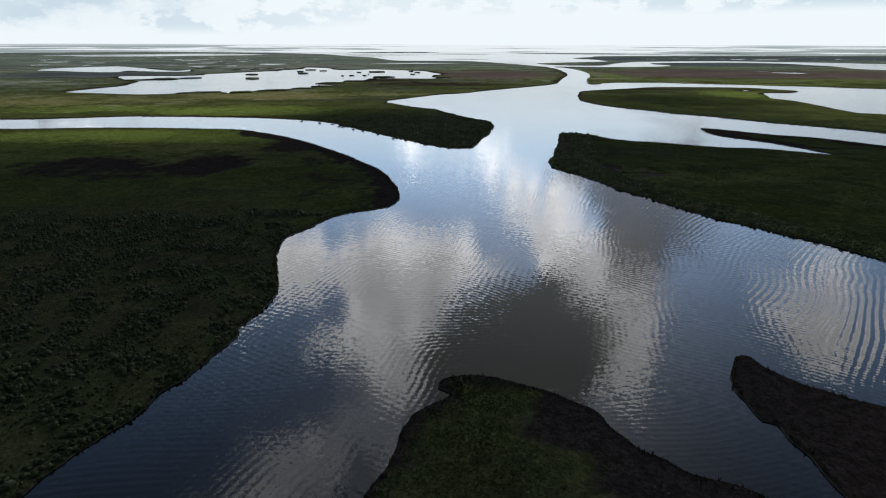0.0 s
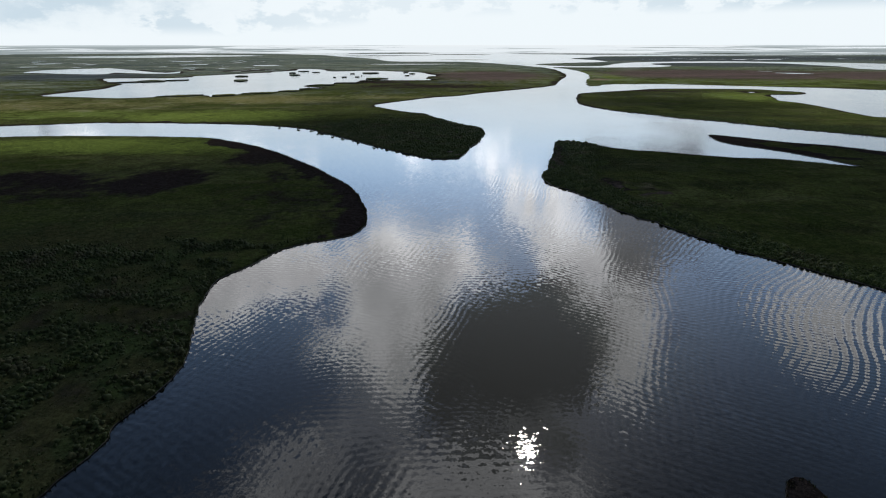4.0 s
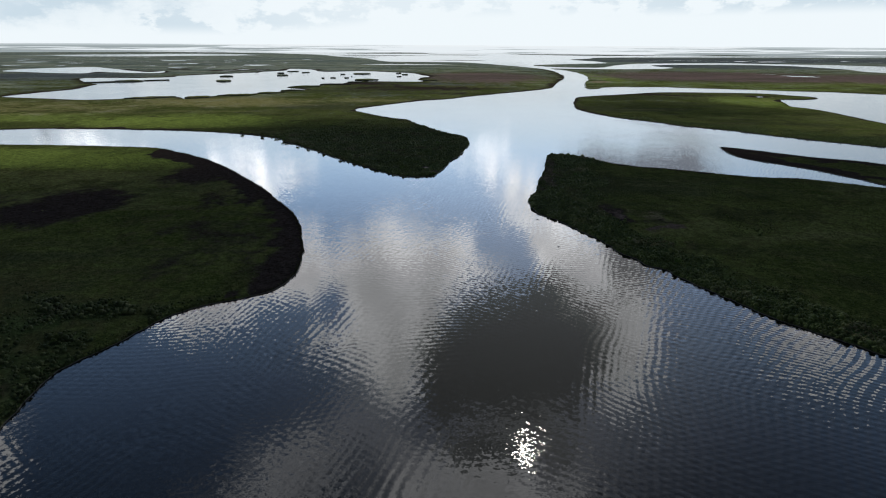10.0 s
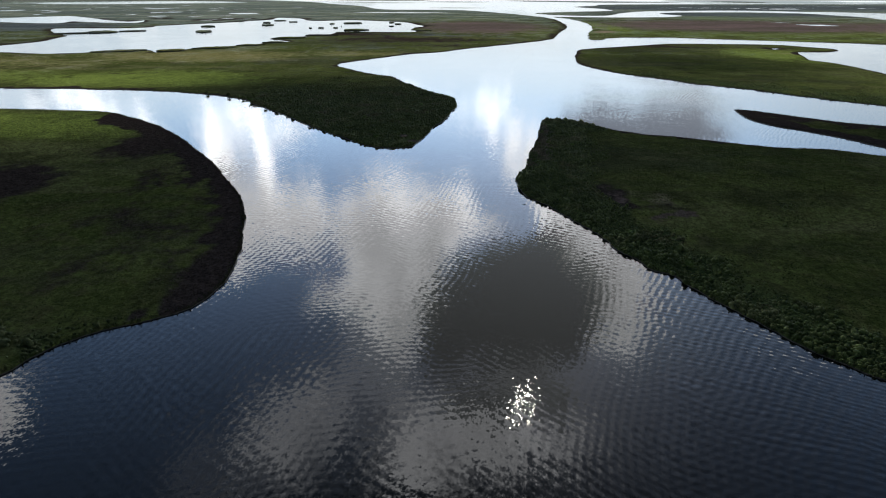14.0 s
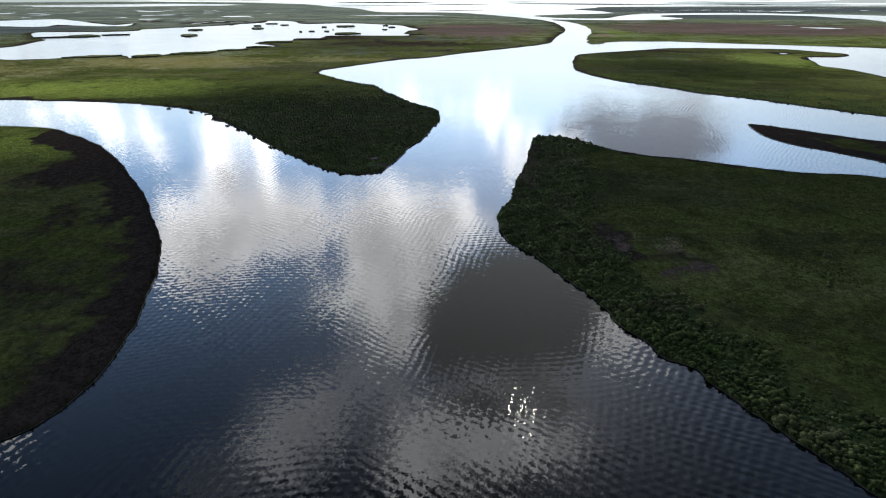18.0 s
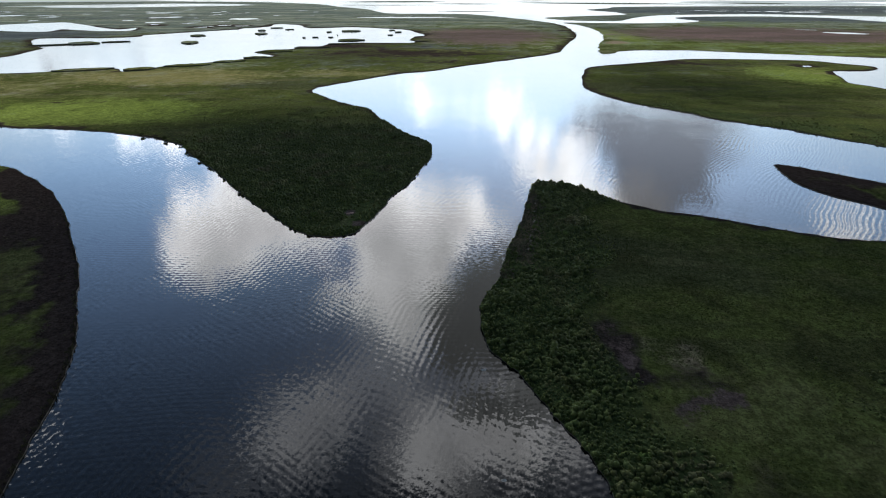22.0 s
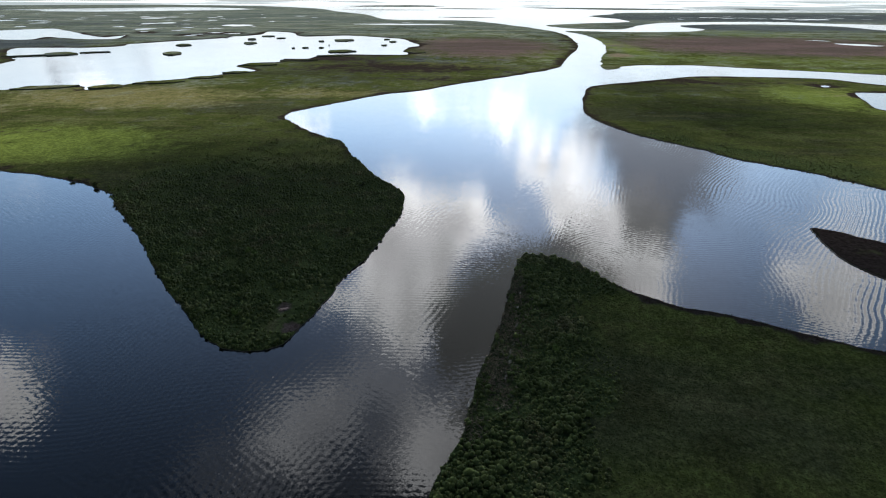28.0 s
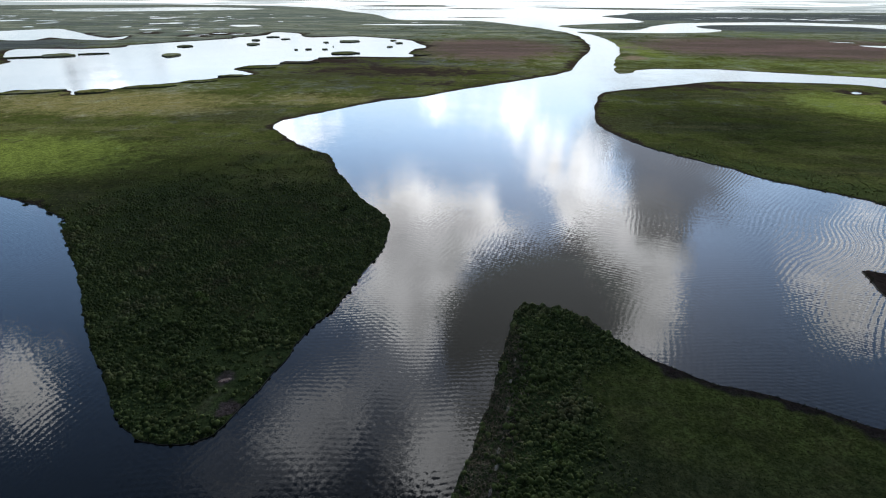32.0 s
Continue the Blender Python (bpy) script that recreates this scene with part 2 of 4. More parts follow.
def water_material():
    m, n, bsdf = material("estuary_water")
    p = place(n)
    silt = n.noise(p, 0.011, 4.0)
    n.link(n.mix(silt, (0.0035, 0.0045, 0.0055), (0.0085, 0.0085, 0.0050)), bsdf.inputs["Base Color"])
    bsdf.inputs["Roughness"].default_value = 0.02
    bsdf.inputs["IOR"].default_value = 1.333
    # long low ripples about two metres apart whose crests bend, livelier in some patches, and fine wind texture
    calm = n.step(n.noise(p, 0.016, 3.0), 0.42, 0.60, 0.12, 1.0)
    xyz = n.add("ShaderNodeSeparateXYZ")
    n.link(p, xyz.inputs[0])
    other = n.step(n.noise(p, 0.021, 2.0), 0.42, 0.60, 0.1, 1.0)
    bend = n.add("ShaderNodeTexNoise", Scale=0.02, Detail=2.0, Roughness=0.4)
    n.link(p, bend.inputs["Vector"])
    shift = n.tree.nodes.new("ShaderNodeVectorMath")
    shift.operation = "MULTIPLY_ADD"
    n.link(bend.outputs[1], shift.inputs[0])
    shift.inputs[1].default_value = (15, 15, 0)
    n.link(p, shift.inputs[2])
    q = shift.outputs[0]

    brisk = n.math("MULTIPLY", n.step(n.noise(p, 0.028, 3.0), 0.38, 0.62, 0.30, 1.0), n.step(n.noise(p, 0.16, 2.0), 0.30, 0.65, 0.45, 1.0))
    east = n.math("MAXIMUM", n.math("MULTIPLY", n.step(xyz.outputs[0], 66.0, 92.0), n.step(xyz.outputs[1], 190.0, 260.0, 1.0, 0.0)), n.step(xyz.outputs[0], 160.0, 190.0))
    east = n.math("MULTIPLY", east, n.step(n.noise(p, 0.018, 2.0), 0.34, 0.54, 0.45, 1.0))
    patchy = n.step(n.noise(p, 0.024, 2.0), 0.40, 0.60, 0.40, 1.0)
    lee = n.step(xyz.outputs[1], 250.0, 330.0, 1.0, 0.62)
    brisk, other = n.math("MULTIPLY", brisk, lee), n.math("MULTIPLY", other, lee)
    slopes = []

    def train(turn, length, wobble, steep, where):
        """Crests a given length apart; the slope swings to and fro across them."""
        w = n.add("ShaderNodeTexWave", Scale=1.0, Distortion=wobble, Detail=1.5)
        w.inputs["Detail Scale"].default_value = 0.5
        n.link(n.scaled(q, 0.314 / length, 0.314 / length, 0.0, turn), w.inputs["Vector"])
        s = n.math("MULTIPLY", n.math("MULTIPLY", n.math("SUBTRACT", w.outputs[1], 0.5), 2 * steep), where)
        slopes.append((n.math("MULTIPLY", s, math.cos(radians(turn))), n.math("MULTIPLY", s, -math.sin(radians(turn)))))

    def chop(size, steep, where):
        """Short crossing wavelets without one direction."""
        w = n.add("ShaderNodeTexNoise", Scale=1.0 / size, Detail=1.5, Roughness=0.5, Distortion=0.4)
        n.link(q, w.inputs["Vector"])
        rgb = n.add("ShaderNodeSeparateColor")
        n.link(w.outputs[1], rgb.inputs[0])
        slopes.append(tuple(n.math("MULTIPLY", n.math("MULTIPLY", n.math("SUBTRACT", rgb.outputs[k], 0.5), steep), where) for k in (0, 1)))

    train(-58, 1.5, 2.6, 0.026, n.math("MULTIPLY", brisk, patchy))
    train(22, 1.6, 2.8, 0.017, other)
    train(82, 1.3, 2.4, 0.014, calm)
    train(40, 1.7, 1.3, 0.052, east)
    train(-62, 1.2, 1.8, 0.022, east)
    chop(0.95, 0.115, brisk)
    chop(0.38, 0.085, n.step(n.noise(p, 0.03, 2.0), 0.35, 0.6, 0.55, 1.0))
    tilt = n.add("ShaderNodeCombineXYZ")
    for k in (0, 1):
        total = slopes[0][k]
        for pair in slopes[1:]:
            total = n.math("ADD", total, pair[k])
        n.link(total, tilt.inputs[k])
    tilt.inputs[2].default_value = 1.0
    unit = n.tree.nodes.new("ShaderNodeVectorMath")
    unit.operation = "NORMALIZE"
    n.link(tilt.outputs[0], unit.inputs[0])
    n.link(unit.outputs[0], bsdf.inputs["Normal"])
    return m


def marsh_material():
    m, n, bsdf = material("marsh_grass_ground")
    p = place(n)
    broad, mid, fine = n.noise(p, 0.018, 5.0, 0.6), n.noise(p, 0.13, 5.0, 0.6), n.noise(p, 1.7, 4.0, 0.65)
    belts = n.noise(n.scaled(p, 0.0045, 0.016, 1.0, 6), 1.0, 5.0, 0.62)
    green = n.mix(n.step(broad, 0.36, 0.64), (0.037, 0.048, 0.014), (0.060, 0.073, 0.022))
    green = n.mix(n.step(mid, 0.48, 0.72), green, (0.062, 0.066, 0.024))
    green = n.mix(n.step(belts, 0.52, 0.64, 0.0, 0.75), green, (0.036, 0.040, 0.022))
    green = n.mix(n.step(belts, 0.45, 0.36, 0.0, 0.6), green, (0.088, 0.094, 0.038))
    streaks = n.noise(n.scaled(p, 0.010, 0.055, 1.0, -5), 1.0, 5.0, 0.62)
    green = n.mix(n.step(streaks, 0.53, 0.63, 0.0, 0.42), green, (0.034, 0.036, 0.020))
    green = n.mix(n.step(streaks, 0.44, 0.36, 0.0, 0.35), green, (0.090, 0.088, 0.042))
    mottle = n.noise(p, 0.048, 6.0, 0.65, 0.4)
    green = n.mix(n.step(mottle, 0.50, 0.64, 0.0, 0.75), green, (0.030, 0.032, 0.014))
    rough = n.math("ADD", n.math("MULTIPLY", n.math("SUBTRACT", mid, 0.5), 1.3), n.math("MULTIPLY", n.math("SUBTRACT", broad, 0.5), 1.3))
    rough = n.math("ADD", rough, n.math("MULTIPLY", n.math("SUBTRACT", fine, 0.5), 0.5))
    rough = n.math("ADD", rough, n.math("MULTIPLY", n.math("SUBTRACT", mottle, 0.5), 1.2))

    def patch(name, colour, base, low=0.28, high=0.72, most=1.0):
        here = attribute(n, name)
        w = n.step(n.math("MULTIPLY_ADD", rough, n.step(here, 0.08, 0.40), here), low, high, 0.0, most)
        return n.mix(w, base, colour)

    # light green growth; sunlit meadow patches are painted with the same colour
    col = patch("bright", (0.108, 0.142, 0.032), green, 0.2, 0.95)
    col = patch("pale", (0.135, 0.126, 0.052), col, 0.2, 0.95)
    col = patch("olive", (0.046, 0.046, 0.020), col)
    # haze painted into the colour: a paler, greyer tint on the distant marsh
    col = patch("haze_tint", n.mix(n.step(streaks, 0.50, 0.60, 0.0, 0.6), n.mix(n.step(belts, 0.42, 0.56), (0.150, 0.170, 0.135), (0.086, 0.106, 0.094)), (0.056, 0.068, 0.064)), col, 0.28, 0.85)
    col = patch("straw", (0.150, 0.124, 0.090), col, 0.25, 0.8)
    col = patch("red", n.mix(n.step(belts, 0.42, 0.58), (0.096, 0.068, 0.066), (0.070, 0.056, 0.050)), col, 0.15, 0.95, 0.95)
    # dark sedge far off, its colour lightened and blued to paint haze over it
    col = patch("hazed_sedge", n.mix(n.step(streaks, 0.42, 0.60), (0.072, 0.086, 0.088), (0.044, 0.053, 0.057)), col, 0.3, 0.8)
    col = patch("dark", (0.024, 0.019, 0.017), col, 0.30, 0.80)
    col = patch("shrub", (0.036, 0.050, 0.018), col, 0.2, 0.9)
    col = patch("mud", (0.060, 0.046, 0.042), col, 0.38, 0.66)
    grain = n.mix(n.step(fine, 0.30, 0.70), (0.62, 0.62, 0.62), (1.28, 1.28, 1.28))
    clump = n.noise(p, 0.55, 5.0, 0.62, 0.3)
    col = n.mix(1.0, col, n.tone(n.step(clump, 0.36, 0.64, 0.74, 1.22)), "MULTIPLY")
    n.link(n.mix(1.0, col, grain, "MULTIPLY"), bsdf.inputs["Base Color"])
    bsdf.inputs["Roughness"].default_value = 0.9
    bsdf.inputs["Specular IOR Level"].default_value = 0.0
    bump(n, bsdf, n.math("ADD", n.math("MULTIPLY", fine, 0.30), n.math("MULTIPLY", mid, 0.9)), 1.0, 0.8)
    return m


def leaf_material(name, dark, light, odd):
    m, n, bsdf = material(name)
    geo = n.add("ShaderNodeNewGeometry")
    rnd = geo.outputs["Random Per Island"]
    wide, near = n.noise(geo.outputs["Position"], 0.055, 4.0, 0.6), n.noise(geo.outputs["Position"], 0.23, 3.0, 0.6)
    col = n.mix(rnd, dark, light)
    col = n.mix(n.step(wide, 0.48, 0.70, 0.0, 0.85), col, odd)
    knot = n.noise(geo.outputs["Position"], 0.75, 3.0, 0.6)
    tone = n.math("MULTIPLY", n.step(knot, 0.36, 0.64, 0.78, 1.18), n.math("MULTIPLY", n.step(near, 0.34, 0.66, 0.72, 1.18), n.step(wide, 0.30, 0.60, 0.82, 1.12)))
    col = n.mix(1.0, col, n.tone(tone), "MULTIPLY")
    n.link(col, bsdf.inputs["Base Color"])
    bsdf.inputs["Roughness"].default_value = 0.6
    bsdf.inputs["Specular IOR Level"].default_value = 0.03
    return m


def plain_material(name, a, b, scale, rough=0.9, depth=0.03):
    m, n, bsdf = material(name)
    p = place(n)
    f = n.noise(p, scale, 5.0, 0.6)
    n.link(n.mix(n.step(f, 0.35, 0.65), a, b), bsdf.inputs["Base Color"])
    bsdf.inputs["Roughness"].default_value = rough
    bump(n, bsdf, f, depth, 0.6)
    return m


def backdrop_material():
    m = bpy.data.materials.new("painted_far_haze")
    m.use_nodes = True
    n = Nodes(m.node_tree)
    out, em = n.add("ShaderNodeOutputMaterial"), n.add("ShaderNodeEmission")
    n.link(em.outputs[0], out.inputs[0])
    p = place(n)
    xyz = n.add("ShaderNodeSeparateXYZ")
    n.link(p, xyz.inputs[0])
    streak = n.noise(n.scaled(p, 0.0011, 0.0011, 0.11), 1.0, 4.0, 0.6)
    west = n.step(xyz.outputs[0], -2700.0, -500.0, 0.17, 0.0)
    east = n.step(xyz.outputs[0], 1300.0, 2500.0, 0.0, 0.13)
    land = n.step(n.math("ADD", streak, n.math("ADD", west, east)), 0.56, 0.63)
    # glowing backdrop with haze painted in: land streaks pale toward the horizon
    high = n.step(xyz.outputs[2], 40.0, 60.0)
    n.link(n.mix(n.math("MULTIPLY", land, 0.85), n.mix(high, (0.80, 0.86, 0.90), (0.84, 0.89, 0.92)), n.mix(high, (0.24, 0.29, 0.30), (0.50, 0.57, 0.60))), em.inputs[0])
    return m


WATER = water_material()
MARSH = marsh_material()
SHRUB_LEAF = leaf_material("mangrove_leaves", (0.054, 0.069, 0.020), (0.088, 0.107, 0.032), (0.088, 0.078, 0.036))
# darker, slightly browner version of the mangrove leaves, for left and near islands
DARK_SHRUB_LEAF = leaf_material("darker_shrub_leaves", (0.042, 0.052, 0.019), (0.064, 0.074, 0.028), (0.072, 0.060, 0.034))
BUSH_LEAF = leaf_material("bright_bush_leaves", (0.060, 0.096, 0.022), (0.120, 0.165, 0.042), (0.100, 0.122, 0.038))
GRASS_LEAF = leaf_material("marsh_grass_blades", (0.026, 0.036, 0.011), (0.044, 0.058, 0.018), (0.044, 0.042, 0.018))
REED_LEAF = leaf_material("dark_bank_grass", (0.022, 0.025, 0.012), (0.054, 0.058, 0.024), (0.042, 0.036, 0.018))
REED_BANK = plain_material("reed_bank", (0.020, 0.026, 0.014), (0.046, 0.054, 0.028), 0.7, 0.9, 0.2)
MUD = plain_material("wet_mud", (0.030, 0.025, 0.020), (0.065, 0.054, 0.042), 1.2, 0.45)
BARK = plain_material("grey_bark", (0.10, 0.085, 0.07), (0.20, 0.18, 0.15), 9.0)
WRACK = plain_material("bleached_wrack", (0.11, 0.095, 0.075), (0.27, 0.245, 0.20), 3.0)
FOAM = plain_material("thin_foam", (0.06, 0.065, 0.06), (0.16, 0.165, 0.16), 4.0)
BED = plain_material("river_bed", (0.04, 0.035, 0.03), (0.07, 0.06, 0.05), 0.1)


# ---- the plan: shorelines as control points ----
LEFT = [(-324, 391), (-277, 397), (-222, 397.5), (-182, 394), (-152, 389), (-125, 371), (-105, 354), (-86, 333), (-59, 299), (-47, 281), (-33, 259), (-26, 241),
        (-20.5, 222), (-18.4, 206), (-21.5, 195.5), (-29, 190), (-36.8, 186.6), (-42.2, 180.6), (-46.8, 170.2), (-50.9, 163.2), (-52.8, 156.4), (-51.2, 145.8),
        (-46.8, 131.4), (-43.0, 118.6), (-44, 109.4), (-46.4, 101.5), (-45.6, 97.4), (-47.6, 89.7), (-49.6, 81.9), (-52, 77.6), (-53, 72.7), (-58.7, 59.4),
        (-62, 45), (-70, 10), (-90, -60), (-300, -150), (-800, 0), (-900, 300), (-600, 395), (-420, 398)]
NORTH_WEST_A = [(-700, 425), (-450, 440), (-364, 444), (-325, 453), (-285, 465), (-234, 465), (-199, 462), (-185, 461), (-150, 455), (-123, 446), (-105, 437), (-90, 427),
                (-83, 417), (-72, 404), (-54.3, 385), (-33, 358), (-15, 338), (-4, 326), (4, 320.8), (12.5, 319.8), (18.6, 323), (21.1, 331), (24.9, 345), (27, 358),
                (31.6, 370), (35.8, 387), (39.6, 409), (39.4, 425.5), (35.5, 440), (22, 459), (12.5, 479)]
NORTH_WEST_B = [(3, 495), (-7, 522), (-20, 533), (-35, 549), (-49, 567), (-63, 589), (-63, 608), (-46, 632), (-23, 664), (-1, 691), (31, 710),
                (53, 740), (100, 790), (142, 832), (177, 875), (194, 904), (221, 1006), (255, 1118), (283, 1237), (299, 1385), (305, 1500), (286, 1640),
                (234, 1815), (158, 2022), (84, 2142), (-60, 2160), (-200, 2200), (-340, 2645), (-530, 3010), (-870, 3700), (-1700, 4300), (-3600, 4300),
                (-4300, 2500), (-4300, 900), (-2500, 250), (-1000, 390)]
LAGOON = [(-504, 707), (-452, 691), (-390, 677), (-348, 691), (-346, 711), (-300, 713), (-278, 694), (-261, 701), (-260, 729), (-230, 761), (-206, 787), (-188, 814),
          (-169, 834), (-208, 872), (-205, 905), (-173, 919), (-177, 956), (-145, 958), (-141, 985), (-117, 1014), (-19, 1020), (-8, 1051), (-26, 1066), (-18, 1136),
          (-3, 1175), (-22, 1236), (-59, 1328), (-174, 1401), (-263, 1365), (-324, 1479), (-383, 1507), (-371, 1413), (-393, 1353), (-414, 1299), (-445, 1249),
          (-465, 1224), (-511, 1158), (-503, 1120), (-546, 1090), (-645, 1075), (-583, 974), (-523, 917), (-513, 891), (-494, 820), (-503, 769)]
UPPER_LAGOON = [(-978, 1295), (-1025, 1413), (-998, 1481), (-937, 1557), (-812, 1450), (-748, 1387), (-648, 1301), (-637, 1359), (-602, 1262), (-661, 1249),
                (-761, 1299), (-743, 1235), (-773, 1222), (-852, 1245), (-909, 1270)]
FAR_ISLAND = [(168, 664), (182, 712), (196, 743), (219, 759), (250, 777), (292, 803), (333, 820), (401, 819), (464, 808), (482, 784), (499, 762), (494, 741),
              (467, 725), (443, 724), (434, 719), (423, 701), (413, 675), (400, 647), (406, 629), (406, 597), (395, 505), (410, 493), (470, 440), (600, 330),
              (640, 200), (430, 200), (372, 320), (324, 386), (310, 404), (294, 418), (282, 428), (262, 450), (241, 476), (218, 495), (207, 513), (188, 537),
              (179, 549), (166, 577), (160, 610), (162, 634)]
RIGHT = [(58.1, 274.3), (58.4, 279.9), (60, 284.5), (64.2, 293), (65.2, 298.4), (65.5, 302), (69.4, 315.8), (74.5, 332.6), (79.4, 352.6), (83, 368), (86.3, 375.6),
         (91.4, 375.4), (98.8, 373), (106.6, 363.8), (113.2, 354.8), (119.6, 349.3), (127.6, 344.3), (138.6, 340.3), (153, 333.5), (166.6, 326), (177.5, 322), (199, 319),
         (214, 309), (231, 299), (232, 303), (220, 334), (208, 353), (200, 362), (196, 372), (195.5, 382), (199, 399), (202, 402), (213.5, 395.5), (225, 384),
         (240, 371), (260, 360), (281, 333), (312, 285), (345, 220), (330, 110), (220, 50), (168, 80), (142, 122), (133, 141), (126, 153), (113, 168.5), (102, 181),
         (95, 193)]
RIGHT_SOUTH = [(89.4, 203.8), (87.1, 209.5), (82.5, 213.3), (81.4, 217.6), (78.0, 222.6), (76.9, 227.3), (74.8, 233.8), (71.4, 240.3), (69.6, 244.6), (67.6, 248.6),
               (64.9, 255.3), (60.3, 261.4), (58.2, 268.4)]
NEAR_ISLET = [(-0.9, 80.5), (0.2, 82.3), (4, 83.4), (8.4, 82.9), (12.6, 81.3), (17.7, 78.9), (22.4, 76.4), (25.9, 73.8), (28.1, 71.1), (29, 67.7), (31.4, 63.8),
              (34.7, 60.9), (37.8, 58.1), (43, 56.7), (45.8, 54.3), (50, 46), (53, 28), (45, 0), (0, -30), (-18, 15), (-13, 45), (-10.5, 55.4), (-8.9, 59.6),
              (-7.6, 64.3), (-6.5, 68.2), (-4.8, 71.7), (-0.3, 75.2), (1.2, 77.6), (-0.9, 79.1)]
NEAR_SPIT = [(62, 36), (57.9, 54.4), (57.3, 58.2), (57.5, 60.9), (57, 65.8), (57.2, 69.8), (55.2, 70.5), (54.7, 75), (54.8, 79), (57.4, 84.4), (60.8, 89.3), (63.1, 89.9),
             (64.3, 86.3), (67.1, 81.7), (70.8, 79.1), (74.3, 76.6), (79.2, 74), (100, 62), (135, 30), (120, -20), (75, 5)]
NORTH_EAST = [(331, 1612), (347, 1509), (348, 1389), (336, 1263), (316, 1159), (271, 1009), (251, 930), (242, 876), (260, 886), (270, 908), (305, 922), (369, 925),
              (391, 915), (464, 886), (532, 859), (595, 833), (629, 808), (760, 750), (1000, 640), (1700, 700), (1450, 1150), (1152, 1456), (1204, 1659), (1205, 1781),
              (1207, 1923), (1063, 2015), (851, 1990), (736, 1922), (715, 1820), (727, 1732), (671, 1645), (573, 1599), (459, 1588)]
OUTER = [(325, 1875), (363, 1737), (493, 1708), (607, 1907), (750, 2097), (1028, 2198), (1170, 2216), (1322, 2105), (1437, 2059), (1539, 1935), (1750, 1750),
         (3700, 2200), (3600, 3300), (2839, 3545), (1047, 3203), (784, 2888), (624, 2639), (670, 2373), (650, 2149), (576, 2075), (456, 2000)]
# centre x, y, half width, half depth
FAR_STRIPS = [(-390, 4450, 390, 330), (130, 3750, 220, 110), (1050, 4000, 560, 230), (2150, 4150, 200, 300), (3300, 3950, 900, 260), (90, 2420, 110, 26), (-330, 3400, 260, 60)]
ISLETS = [(-408, 1145, 13, 20), (-358, 1006, 11, 20), (-312, 1192, 10, 24), (-511, 989, 21, 26), (-480, 1013, 22, 6), (-207, 1104, 3, 5), (-190, 1114, 6, 6),
          (-164, 1116, 6, 6), (-162, 1163, 3, 6), (-195, 1245, 4, 7), (-410, 1325, 6, 7), (-334, 1358, 13, 9), (-293, 1309, 10, 7), (-158, 1271, 18, 22),
          (-120, 1059, 22, 18), (-60, 1244, 7, 12), (-66, 1170, 6, 7), (-79, 1301, 3, 6), (-541, 960, 29, 4), (-340, 1280, 8, 18)]
PONDS_WEST = [(-1620, 3230, 640, 420), (-1367, 1916, 61, 50), (-1014, 2168, 51, 55), (-802, 1846, 28, 45), (-837, 1815, 22, 35), (-711, 1564, 26, 30), (-550, 1750, 48, 50),
              (-111, 1876, 167, 40)]
PONDS_EAST = [(815, 1265, 42, 28), (798, 1359, 24, 9)]
PONDS_OUTER = [(924, 2500, 34, 16), (1010, 2540, 46, 18), (1110, 2580, 60, 22), (1225, 2545, 40, 18), (1600, 2610, 90, 26), (1460, 2160, 60, 14), (1960, 3000, 150, 30), (1443, 2441, 60, 70), (1339, 2468, 38, 60), (1880, 2591, 17, 80)]
rnd = random.Random(19)
for cx, cy, spread, count in ((-640, 1620, 120, 16), (-880, 2050, 130, 10), (-480, 1400, 70, 6), (-300, 1900, 160, 6)):
    for k in range(count):
        size = rnd.uniform(5, 20)
        PONDS_WEST.append((cx + rnd.gauss(0, spread), cy + rnd.gauss(0, spread * 0.7), size * rnd.uniform(0.8, 1.6), size))


rnd = random.Random(12)
for k in range(46):
    PONDS_WEST.append((rnd.uniform(-1700, -450), rnd.uniform(1600, 2650), rnd.uniform(10, 34), rnd.uniform(12, 34)))
for k in range(26):
    PONDS_OUTER.append((rnd.uniform(900, 2400), rnd.uniform(2330, 2700), rnd.uniform(12, 40), rnd.uniform(12, 30)))


def lens(cx, cy, a, b, seed, count=14):
    """A long rounded outline that lies across the line of sight, uneven in its width."""
    rnd = random.Random(seed)
    turn = -math.atan2(cx - 25, cy - 85)
    pts = []
    for k in range(count):
        s = 2 * math.pi * k / count
        r = rnd.uniform(0.78, 1.12)
        u, v = a * r * math.cos(s), b * r * math.sin(s) * (0.6 + 0.4 * abs(math.sin(s)))
        pts.append((cx + u * math.cos(turn) - v * math.sin(turn), cy + u * math.sin(turn) + v * math.cos(turn)))
    return pts


def reach(p):
    """Distance from the middle of the flight line."""
    return math.hypot(p[0] - 35, p[1] - 150)


